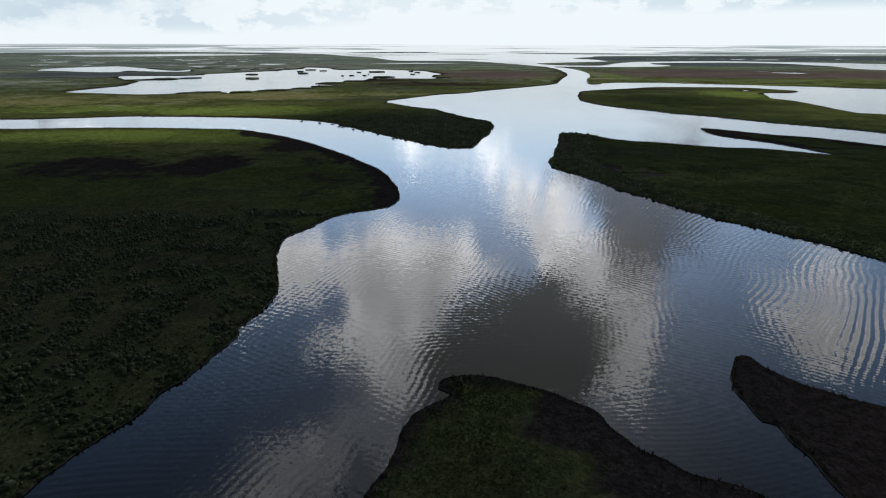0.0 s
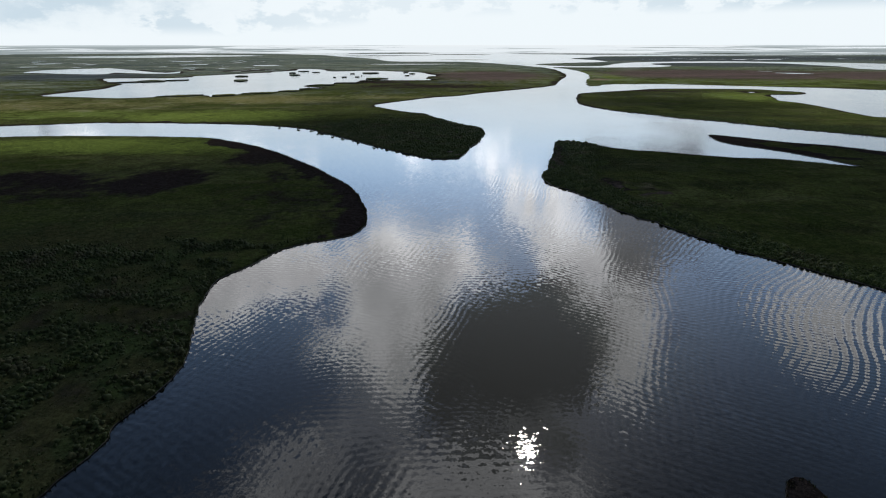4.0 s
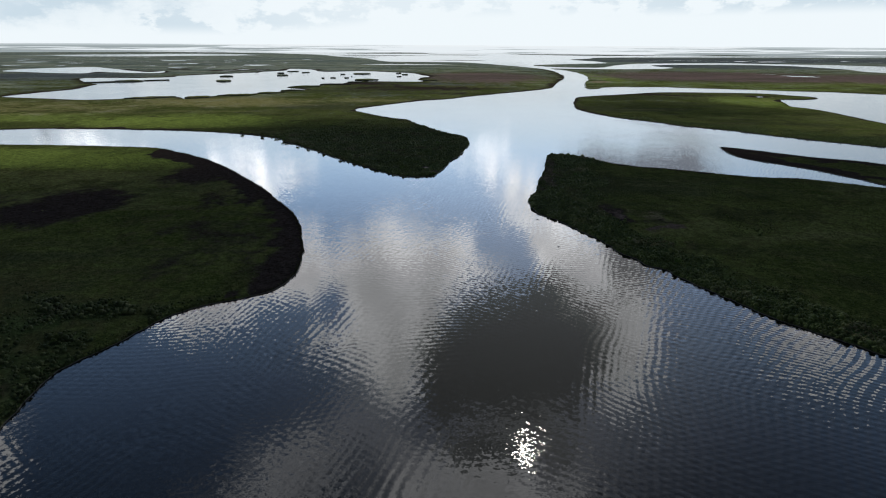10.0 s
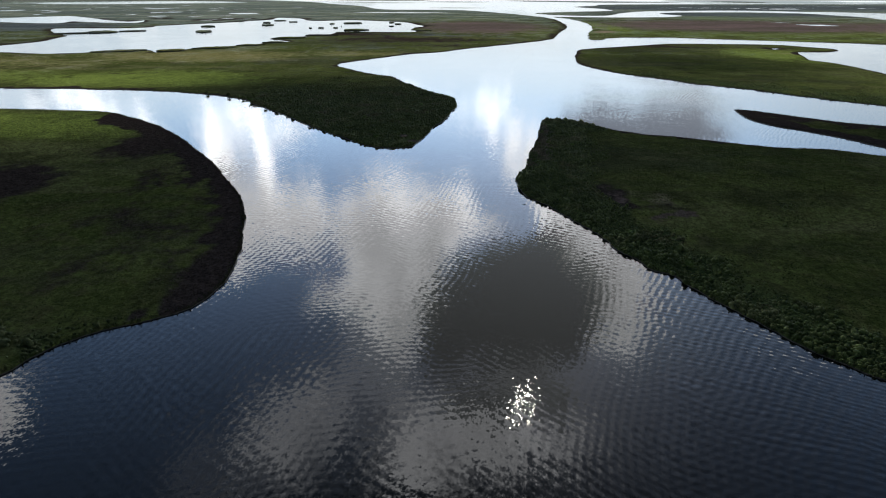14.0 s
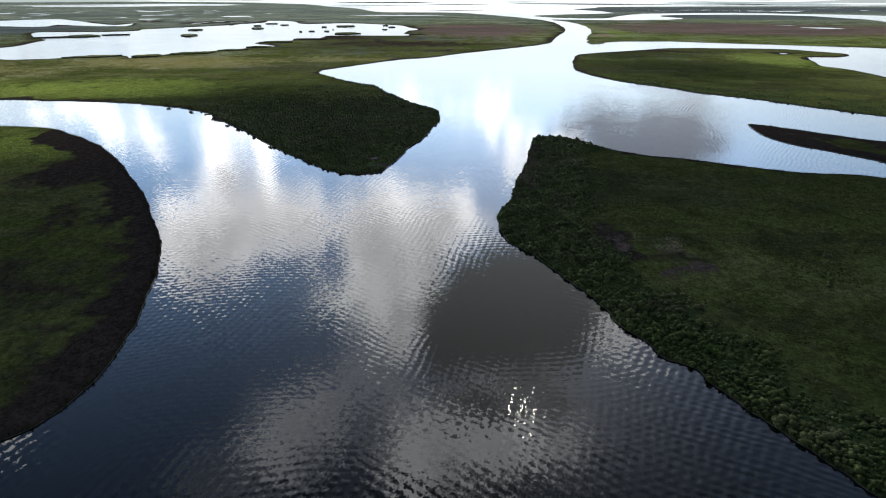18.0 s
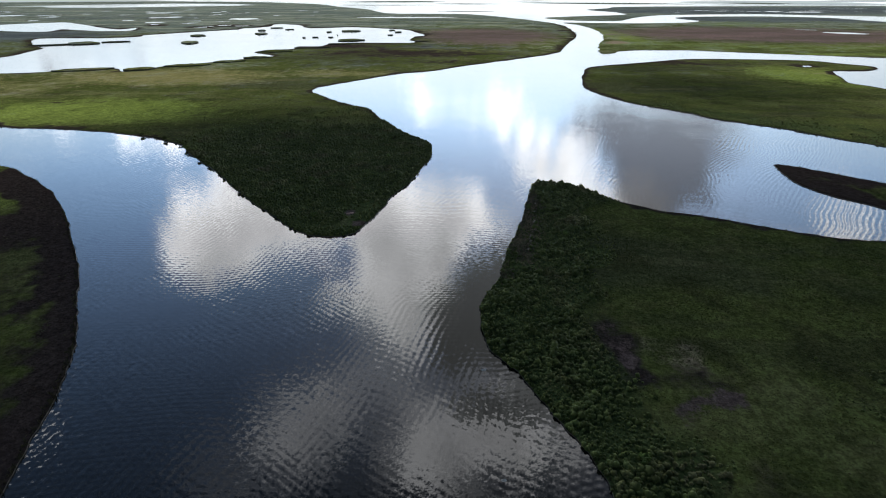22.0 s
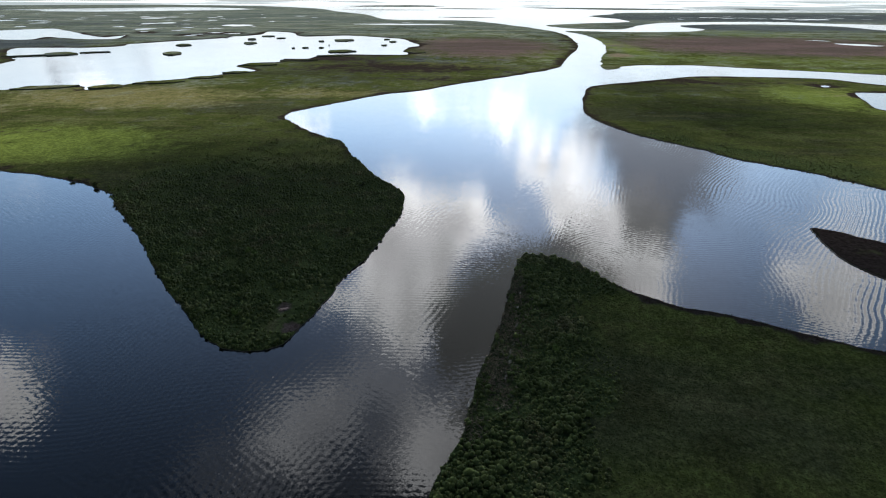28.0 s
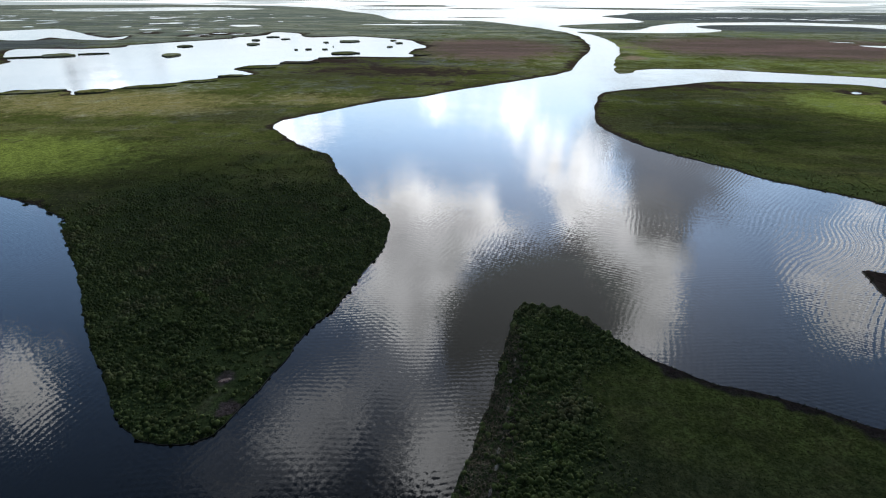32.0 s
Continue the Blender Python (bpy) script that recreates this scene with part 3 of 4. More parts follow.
def shoreline(points, ragged=1.0):
    """A smooth closed line through the points, sampled finer near the flight, with a ragged edge."""
    out, count = [], len(points)
    for k in range(count):
        p0, p1, p2, p3 = (np.array(points[(k + j) % count], float) for j in (-1, 0, 1, 2))
        length = np.linalg.norm(p2 - p1)
        step = max(0.8, reach((p1 + p2) / 2) * 0.0065)
        steps = max(1, int(length / step))
        for s in range(steps):
            t = s / steps
            q = 0.5 * (2 * p1 + (p2 - p0) * t + (2 * p0 - 5 * p1 + 4 * p2 - p3) * t * t + (3 * p1 - p0 - 3 * p2 + p3) * t ** 3)
            lin = p1 + (p2 - p1) * t
            out.append(q * 0.75 + lin * 0.25)
    out = np.array(out)
    ahead = np.roll(out, -1, 0) - np.roll(out, 1, 0)
    side = np.stack([ahead[:, 1], -ahead[:, 0]], 1) / (np.linalg.norm(ahead, axis=1)[:, None] + 1e-6)
    for k, p in enumerate(out):
        size = min(4.0, max(0.5, reach(p) * 0.0035)) * ragged
        w = noise.noise((p[0] / 3.1, p[1] / 3.1, 0)) * 0.75 + noise.noise((p[0] / 11, p[1] / 11, 5)) * 1.1
        if reach(p) > 500:
            w = noise.noise((p[0] / 22, p[1] / 22, 0)) * 0.9 + noise.noise((p[0] / 70, p[1] / 70, 5)) * 1.2
        out[k] = p + side[k] * w * size
    return out


def inside(pts, poly):
    """Which of the points lie inside the closed line."""
    x, y = pts[:, 0], pts[:, 1]
    hit = np.zeros(len(pts), bool)
    a, b = poly, np.roll(poly, -1, 0)
    for (x0, y0), (x1, y1) in zip(a, b):
        if y0 != y1:
            cross = (y0 > y) != (y1 > y)
            hit ^= cross & (x < (x1 - x0) * (y - y0) / (y1 - y0) + x0)
    return hit


def edge_distance(pts, line):
    best = np.full(len(pts), 1e9)
    for k in range(0, len(pts), 2000):
        d = pts[k:k + 2000, None, :] - line[None, :, :]
        best[k:k + 2000] = np.sqrt((d * d).sum(2).min(1))
    return best


# kinds of growth and ground tone, with painted haze and sunlight: x, y, half width, half depth, strength
ZONES = {
    "dark": [(-52, 262, 34, 70, 0.55), (88, 268, 5.5, 8, 1.1), (89, 257, 4.5, 7, 1.0), (98, 252, 9, 6, 0.7), (-95, 105, 85, 85, 0.42), (125, 225, 60, 45, 0.30), (-185, 262, 40, 28, 0.9), (-160, 250, 26, 20, 0.8), (-97, 322, 17, 34, 0.9), (-126, 268, 20, 26, 1.2), (-24, 212, 4, 18, 1.2), (-8, 870, 150, 60, 0.7),
             (-231, 535, 76, 12, 0.5), (22, 68, 9, 5, 1.3), (36, 56, 12, 6, 1.2), (62, 78, 14, 14, 1.2), (85, 60, 30, 16, 1.2),
             (-100, 960, 110, 55, 0.7), (218, 385, 30, 22, 0.7), (200, 780, 260, 30, 0.6)],
    "red": [(103, 1180, 125, 190, 1.0), (640, 1230, 270, 200, 1.1), (1000, 1150, 260, 190, 1.0), (-60, 1130, 90, 60, 0.5)],
    "pale": [(-223, 665, 110, 55, 0.85), (-420, 600, 170, 70, 0.6), (-60, 690, 60, 30, 0.6), (420, 717, 36, 40, 0.4)],
    # green rims and strips, plus sunlit meadow areas put in as colour
    "bright": [(600, 1000, 500, 90, 0.6), (60, 1450, 150, 250, 0.6), (-150, 1300, 200, 90, 0.5), (-200, 360, 120, 28, 0.95), (-47.5, 124, 3.0, 14, 0.6), (-198, 512, 90, 40, 1.0), (400, 690, 60, 70, 0.8), (345, 1207, 30, 200, 1.1), (744, 1560, 160, 120, 0.8), (180, 1050, 60, 120, 0.6),
               (-350, 520, 120, 40, 0.6), (500, 875, 200, 18, 0.8), (-700, 2300, 700, 350, 0.2)],
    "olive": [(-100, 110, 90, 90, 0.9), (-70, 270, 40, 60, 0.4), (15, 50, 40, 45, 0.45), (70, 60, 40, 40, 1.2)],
    "straw": [(307, 1040, 14, 30, 1.1), (-124, 450, 9, 3, 1.0), (72.9, 314, 3.3, 12, 1.2), (76.9, 332, 3.3, 14, 1.2), (81.6, 352, 2.8, 12, 1.0), (66.5, 296, 2.5, 6, 0.8), (99, 259, 10, 10, 0.42), (17, 334, 9, 9, 0.72), (23, 347, 5, 10, 0.6)],
    # where the far marsh is tinted pale in place of haze
    "haze_tint": [(-1300, 3200, 3400, 2200, 1.0), (-600, 1500, 800, 450, 0.85), (1500, 3300, 3200, 2000, 1.0), (700, 1500, 500, 250, 0.5), (-900, 900, 500, 300, 0.6)],
    "hazed_sedge": [(1300, 1750, 260, 170, 0.9), (2000, 2700, 1500, 500, 0.9), (-760, 1130, 190, 120, 1.0), (1100, 2450, 600, 260, 1.1), (900, 1820, 350, 150, 1.0), (-850, 1800, 420, 160, 0.5), (-60, 960, 200, 50, 0.6)],
    "mud": [(88.5, 269, 3.6, 4.5, 0.95), (90, 259, 3.0, 3.5, 0.8), (104, 247, 6.0, 3.0, 0.9), (95.5, 242, 3.5, 3.0, 0.6), (14, 339, 2.6, 3.0, 0.9), (17, 330, 5, 3, 0.5)],
}


def zone(name, pts):
    w = np.zeros(len(pts))
    for x, y, a, b, s in ZONES[name]:
        r = ((pts[:, 0] - x) / a) ** 2 + ((pts[:, 1] - y) / b) ** 2
        w = np.maximum(w, s * np.exp(-r ** 1.5 * 0.7))
    return w


def wave(pts, size, seed=0.0):
    return np.array([noise.noise((p[0] / size, p[1] / size, seed)) for p in pts])


def right_band(pts):
    """The strip of shrubs along the west and south banks of the right island."""
    line = np.array(RIGHT[-6:] + RIGHT_SOUTH + RIGHT[:13], float)
    fine = np.concatenate([line[:-1] + (line[1:] - line[:-1]) * t for t in (0, 0.25, 0.5, 0.75)])
    d = edge_distance(pts, fine)
    wide = np.interp(pts[:, 1], [150, 200, 245, 275, 320, 375], [13, 13, 16, 27, 26, 22])
    return np.clip((wide - d + 7 * wave(pts, 12, 9.0)) / 11 + 0.5, 0, 1)


def shrub_cover(name, pts):
    """How dense the shrubs stand, 0 to 1."""
    x, y = pts[:, 0], pts[:, 1]
    n1, n2 = wave(pts, 9, 3.0), wave(pts, 30, 7.0)
    if name == "right":
        return np.clip(right_band(pts) + np.clip((n1 + n2 * 0.6 - 0.35) * 0.8, 0, 0.35) * (y < 275), 0, 1)
    if name == "north_west":
        tip = np.clip((560 - y + (x + 10) * 0.25 + 40 * n2) / 150, 0, 1) * np.clip((x + 135) / 60, 0, 1)
        return tip * np.clip(1.0 + n1 * 0.7, 0, 1)
    if name == "left":
        south = np.clip((192 - y + n2 * 25) / 14, 0, 1)
        return south * np.clip(0.58 + n1 * 1.2 + n2 * 0.5, 0.04, 1) + 0.10 * np.clip(n1 * 3 - 1, 0, 1) * (y < 330)
    if name == "far":
        return np.clip(0.75 + n1 + n2, 0, 1) * np.clip((590 - y - (x - 170) * 0.9) / 60 + 0.5, 0, 1)
    if name == "near":
        return np.clip(n1 * 1.2 - 0.1, 0, 1) * 0.5
    return np.zeros(len(pts))


def rim_growth(key, pts, ring):
    """Dark sedge in a belt along some banks."""
    x, y = pts[:, 0], pts[:, 1]
    if key == "left":
        wide, where = np.interp(y, [195, 210, 260, 300, 330, 370, 400], [5, 7.5, 8, 9, 15, 15, 5]), (x > -150) & (y > 192) & (y < 395)
    elif key == "near":
        wide, where = np.where(x > 18, 6.0, 1.2), np.ones(len(pts), bool)
    elif key == "spit":
        wide, where = np.full(len(pts), 30.0), np.ones(len(pts), bool)
    elif key == "right":
        wide, where = np.where(x > 193, 12.0, 1.8), (y > 318)
    elif key in ("north_west", "far"):
        far = np.hypot(x - 35, y - 150)
        wide, where = np.interp(far, [300, 600, 1300], [1.4, 4.5, 15.0]), far < 1500
    else:
        return np.full(len(pts), 0.12 if key.startswith("islet") else 0.0)
    wide = wide * np.clip(1.0 + 0.9 * wave(pts, 13, 5.0) + 0.6 * wave(pts, 5, 6.0), 0.25, 1.7)
    most = 0.85 if key in ("north_west", "far") else 1.1
    out = np.zeros(len(pts))
    near = np.nonzero(where)[0]
    if len(near):
        d = edge_distance(pts[near], ring[np.hypot(ring[:, 0] - 35, ring[:, 1] - 150) < 1700])
        out[near] = np.clip((wide[near] - d) / (0.35 * wide[near]) + 0.5, 0, most)
    return out


LAND = {}


def land(name, key, outer, holes=(), label="", tall=0.38, ragged=1.0):
    """A low marsh island: a ragged bank standing out of the water and an uneven top, with ponds cut out of it."""
    import mathutils.geometry as geo
    rings = [shoreline(outer, ragged)] + [shoreline(h, 1.0) for h in holes]
    verts, edges = [], []
    for r in rings:
        s = len(verts)
        verts += [Vector(p) for p in r]
        edges += [(s + k, s + (k + 1) % len(r)) for k in range(len(r))]
    rim = len(verts)
    ring = rings[0]
    low, high = ring.min(0), ring.max(0)
    inner = []
    rnd = np.random.RandomState(len(name) * 7 + len(ring))
    for near, far, gap in ((0, 330, 4.0), (330, 800, 11.0), (800, 1800, 30.0), (1800, 6000, 110.0)):
        a, b = np.maximum(low, (35 - far, 150 - far)), np.minimum(high, (35 + far, 150 + far))
        if (b <= a).any():
            continue
        gx, gy = np.meshgrid(np.arange(a[0], b[0], gap), np.arange(a[1], b[1], gap))
        g = np.stack([gx.ravel(), gy.ravel()], 1) + rnd.uniform(-0.35, 0.35, (gx.size, 2)) * gap
        d = np.hypot(g[:, 0] - 35, g[:, 1] - 150)
        g = g[(d >= near) & (d < far)]
        inner.append(g[inside(g, ring)])
    inner = np.concatenate(inner) if inner else np.zeros((0, 2))
    for h in rings[1:]:
        inner = inner[~inside(inner, h)]
    verts += [Vector(p) for p in inner]
    co, _, faces, *_ = geo.delaunay_2d_cdt(verts, edges, [], 0, 1e-5)
    co = np.array([tuple(v) for v in co])
    tri = np.array([f for f in faces if len(f) == 3])
    mid = co[tri].mean(1)
    keep = inside(mid, ring)
    for h in rings[1:]:
        keep &= ~inside(mid, h)
    tri = tri[keep]
    e1, e2 = co[tri[:, 1]] - co[tri[:, 0]], co[tri[:, 2]] - co[tri[:, 0]]
    turned = e1[:, 0] * e2[:, 1] - e1[:, 1] * e2[:, 0] < 0
    tri[turned] = tri[turned][:, ::-1]
    # the open edges of the sheet get a bank down into the water
    seen = {}
    for t in tri:
        for a, b in ((t[0], t[1]), (t[1], t[2]), (t[2], t[0])):
            seen[(a, b)] = 1
    border = [(a, b) for a, b in seen if (b, a) not in seen]
    bank = {}
    z = tall + 0.16 * wave(co, 14, 1.0) + 0.07 * wave(co, 4.0, 2.0)
    pts = [(p[0], p[1], h) for p, h in zip(co, z)]
    for a, b in border:
        for k in (a, b):
            if k not in bank:
                bank[k] = len(pts)
                pts.append((co[k][0], co[k][1], -0.6))
                pts[k] = (pts[k][0], pts[k][1], tall * 0.7)
    quads = [(b, a, bank[a], bank[b]) for a, b in border]
    mesh = bpy.data.meshes.new(name)
    mesh.from_pydata(pts, [], [tuple(int(i) for i in t) for t in tri] + [tuple(int(i) for i in q) for q in quads])
    mesh.materials.append(MARSH)
    mesh.materials.append(REED_BANK if key.startswith("islet") else MUD)
    slots = np.zeros(len(tri) + len(quads), int)
    slots[len(tri):] = 1
    mesh.polygons.foreach_set("material_index", slots)
    flat = np.array(pts)[:, :2]
    rims = rim_growth(key, flat, np.concatenate(rings))
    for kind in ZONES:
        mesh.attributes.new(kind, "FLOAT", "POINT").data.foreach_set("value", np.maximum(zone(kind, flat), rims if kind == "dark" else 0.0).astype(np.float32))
    mesh.attributes.new("shrub", "FLOAT", "POINT").data.foreach_set("value", shrub_cover(key, flat).astype(np.float32))
    ob = tagged(new(name, mesh), label, "marsh land", kind="structure")
    LAND[key] = (rings, ob)
    return ob


land("ground_left", "left", LEFT, (), "low green marsh island with dark sedge patches and shrubs")
land("ground_north_west", "north_west", NORTH_WEST_A + NORTH_WEST_B, [LAGOON, UPPER_LAGOON] + [lens(18.2, 445, 1.3, 3.0, 8)] + [lens(*p, 31 + k) for k, p in enumerate(PONDS_WEST)], "marsh peninsula with a shrubby tip and shallow lagoons")
land("ground_right", "right", RIGHT + RIGHT_SOUTH, (), "green marsh island fringed with dense mangrove shrubs")
land("ground_far_island", "far", FAR_ISLAND, [lens(431, 759, 4, 9, 5)], "flat green marsh island with a sunlit meadow patch painted on")
land("ground_near_islet", "near", NEAR_ISLET, (), "olive marsh islet with dark grass on its bank")
land("ground_near_spit", "spit", NEAR_SPIT, [lens(74, 62, 1.6, 1.2, 3)], "dark narrow marsh spit in the water")
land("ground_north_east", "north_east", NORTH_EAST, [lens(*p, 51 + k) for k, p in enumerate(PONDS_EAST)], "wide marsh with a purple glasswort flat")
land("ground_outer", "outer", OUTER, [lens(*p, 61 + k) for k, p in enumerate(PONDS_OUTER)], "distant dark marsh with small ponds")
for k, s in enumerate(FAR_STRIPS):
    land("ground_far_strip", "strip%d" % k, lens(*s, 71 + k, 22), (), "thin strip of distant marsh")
for k, s in enumerate(ISLETS):
    ob = land("marsh_islet", "islet%d" % k, lens(*s, 91 + k), (), "small dark grassy islet standing in the lagoon", 1.9)
    ob["kind"], ob["category"], ob["group"] = "object", "islet", "islets in the lagoon"
for k, s in enumerate([(-320, 700, 30, 9), (-268, 707, 14, 10), (-232, 737, 26, 8), (-203, 772, 16, 8), (-186, 812, 16, 9), (-186, 880, 24, 10), (-150, 935, 26, 10), (-118, 990, 24, 12), (-2, 1050, 14, 16)]):
    ob = land("reed_bed", "islet_reed%d" % k, lens(*s, 121 + k), (), "tall dark green reed bed on the lagoon shore", 2.1)
    ob["kind"], ob["category"], ob["group"] = "object", "reeds", "reed beds along the lagoon"


# ---- water, bed and distance ----
def disc(name, radius, z, mat, label):
    bm = bmesh.new()
    bmesh.ops.create_circle(bm, cap_ends=True, radius=radius, segments=96, matrix=Matrix.Translation((30, 100, z)))
    mesh = bpy.data.meshes.new(name)
    bm.to_mesh(mesh)
    bm.free()
    mesh.materials.append(mat)
    return tagged(new(name, mesh), label, "water" if name == "water" else "ground", kind="structure")


disc("water", 4800, 0.0, WATER, "dark rippled estuary water that mirrors the clouds")
disc("ground", 4850, -2.5, BED, "muddy bed of the estuary")


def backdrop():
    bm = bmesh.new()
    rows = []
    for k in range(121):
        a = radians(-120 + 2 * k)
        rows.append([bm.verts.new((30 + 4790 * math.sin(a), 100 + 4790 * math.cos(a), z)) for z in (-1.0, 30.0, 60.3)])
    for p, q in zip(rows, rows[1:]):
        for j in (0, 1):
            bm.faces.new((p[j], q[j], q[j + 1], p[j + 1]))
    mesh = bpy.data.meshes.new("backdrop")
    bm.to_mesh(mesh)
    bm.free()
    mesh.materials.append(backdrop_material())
    tagged(new("backdrop", mesh), "glowing backdrop painted with hazy strips of marsh and sea", "distance", kind="structure")


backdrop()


# added sheet: glows cloud grey and blocks the sun where it is thick
def shade_cloud_material():
    m = bpy.data.materials.new("shade_cloud_glow")
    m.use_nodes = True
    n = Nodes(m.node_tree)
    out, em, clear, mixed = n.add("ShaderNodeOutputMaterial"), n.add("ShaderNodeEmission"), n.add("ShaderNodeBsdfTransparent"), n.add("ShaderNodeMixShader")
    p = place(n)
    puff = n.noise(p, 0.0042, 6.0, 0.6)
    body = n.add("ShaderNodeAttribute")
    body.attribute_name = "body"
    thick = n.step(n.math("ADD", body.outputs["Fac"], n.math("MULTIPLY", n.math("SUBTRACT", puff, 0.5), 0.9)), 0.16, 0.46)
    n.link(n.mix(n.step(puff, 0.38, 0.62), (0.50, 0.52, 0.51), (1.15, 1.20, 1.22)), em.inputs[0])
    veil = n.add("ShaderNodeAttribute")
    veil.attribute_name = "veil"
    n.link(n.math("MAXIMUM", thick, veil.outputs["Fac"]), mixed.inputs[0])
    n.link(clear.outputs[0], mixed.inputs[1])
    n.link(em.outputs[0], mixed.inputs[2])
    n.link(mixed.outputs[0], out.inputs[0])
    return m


def shade_cloud():
    """Broken cloud sheet three kilometres up, added on the way of the sun to shade the near marsh."""
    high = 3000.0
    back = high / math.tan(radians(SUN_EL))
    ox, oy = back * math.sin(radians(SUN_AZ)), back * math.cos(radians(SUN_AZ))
    # puffs are set over the land that is to lie in shade
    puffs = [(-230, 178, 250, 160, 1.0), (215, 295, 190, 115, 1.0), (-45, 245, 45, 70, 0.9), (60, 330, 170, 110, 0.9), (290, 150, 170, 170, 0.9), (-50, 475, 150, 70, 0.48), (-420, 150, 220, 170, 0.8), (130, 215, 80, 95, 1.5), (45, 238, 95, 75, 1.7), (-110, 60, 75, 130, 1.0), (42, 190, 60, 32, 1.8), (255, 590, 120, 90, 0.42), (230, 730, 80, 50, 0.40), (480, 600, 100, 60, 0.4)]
    # gap placed so that a dimmed sun glints on the near channel
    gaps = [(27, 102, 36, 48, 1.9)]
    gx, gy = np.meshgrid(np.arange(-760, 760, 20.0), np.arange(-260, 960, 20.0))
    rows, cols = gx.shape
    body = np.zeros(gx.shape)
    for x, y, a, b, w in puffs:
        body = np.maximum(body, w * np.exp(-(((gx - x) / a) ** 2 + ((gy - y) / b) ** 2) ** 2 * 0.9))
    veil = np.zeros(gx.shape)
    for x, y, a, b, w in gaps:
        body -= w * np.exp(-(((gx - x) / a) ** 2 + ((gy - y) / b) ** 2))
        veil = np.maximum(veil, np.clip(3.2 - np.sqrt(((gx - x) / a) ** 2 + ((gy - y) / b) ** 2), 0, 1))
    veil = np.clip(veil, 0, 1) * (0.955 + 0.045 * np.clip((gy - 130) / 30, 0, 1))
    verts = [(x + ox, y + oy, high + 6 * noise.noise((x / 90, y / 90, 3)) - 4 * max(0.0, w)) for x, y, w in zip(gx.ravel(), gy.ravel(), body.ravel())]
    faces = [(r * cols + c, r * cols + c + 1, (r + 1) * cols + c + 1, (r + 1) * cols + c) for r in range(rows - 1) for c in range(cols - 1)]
    mesh = bpy.data.meshes.new("shade_cloud")
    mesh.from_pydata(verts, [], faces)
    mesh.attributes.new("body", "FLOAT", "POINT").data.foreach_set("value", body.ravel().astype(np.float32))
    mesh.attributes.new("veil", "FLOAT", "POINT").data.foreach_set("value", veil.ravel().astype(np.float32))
    mesh.materials.append(shade_cloud_material())
    tagged(new("shade_cloud", mesh), "added glowing cloud sheet that blocks the sun over the near marsh", "cloud", kind="structure")


shade_cloud()


# ---- growth ----
def soup(name, verts, faces, mat):
    """One mesh out of arrays of corners and triangles."""
    mesh = bpy.data.meshes.new(name)
    mesh.vertices.add(len(verts))
    mesh.vertices.foreach_set("co", verts.astype(np.float32).ravel())
    mesh.loops.add(faces.size)
    mesh.loops.foreach_set("vertex_index", faces.astype(np.int32).ravel())
    mesh.polygons.add(len(faces))
    mesh.polygons.foreach_set("loop_start", (np.arange(len(faces)) * 3).astype(np.int32))
    mesh.update(calc_edges=True)
    mesh.materials.append(mat)
    return mesh


def scatter(pts, z, shapes, sizes, rnd, tall=None):
    """The shapes set down on the points, turned and scaled by chance: arrays of corners and triangles."""
    allv, allf, base = [], [], 0
    pick = rnd.randint(0, len(shapes), len(pts))
    tall = np.ones(len(pts)) if tall is None else tall
    for k, (v, f) in enumerate(shapes):
        sel = np.nonzero(pick == k)[0]
        if not len(sel):
            continue
        a = rnd.uniform(0, 2 * math.pi, len(sel))
        c, s, g = np.cos(a)[:, None], np.sin(a)[:, None], sizes[sel][:, None]
        x = (v[None, :, 0] * c - v[None, :, 1] * s) * g + pts[sel, 0][:, None]
        y = (v[None, :, 0] * s + v[None, :, 1] * c) * g + pts[sel, 1][:, None]
        h = v[None, :, 2] * g * tall[sel][:, None] + z[sel][:, None]
        allv.append(np.stack([x, y, h], 2).reshape(-1, 3))
        allf.append((f[None] + (np.arange(len(sel)) * len(v))[:, None, None] + base).reshape(-1, 3))
        base += len(sel) * len(v)
    return np.concatenate(allv), np.concatenate(allf)


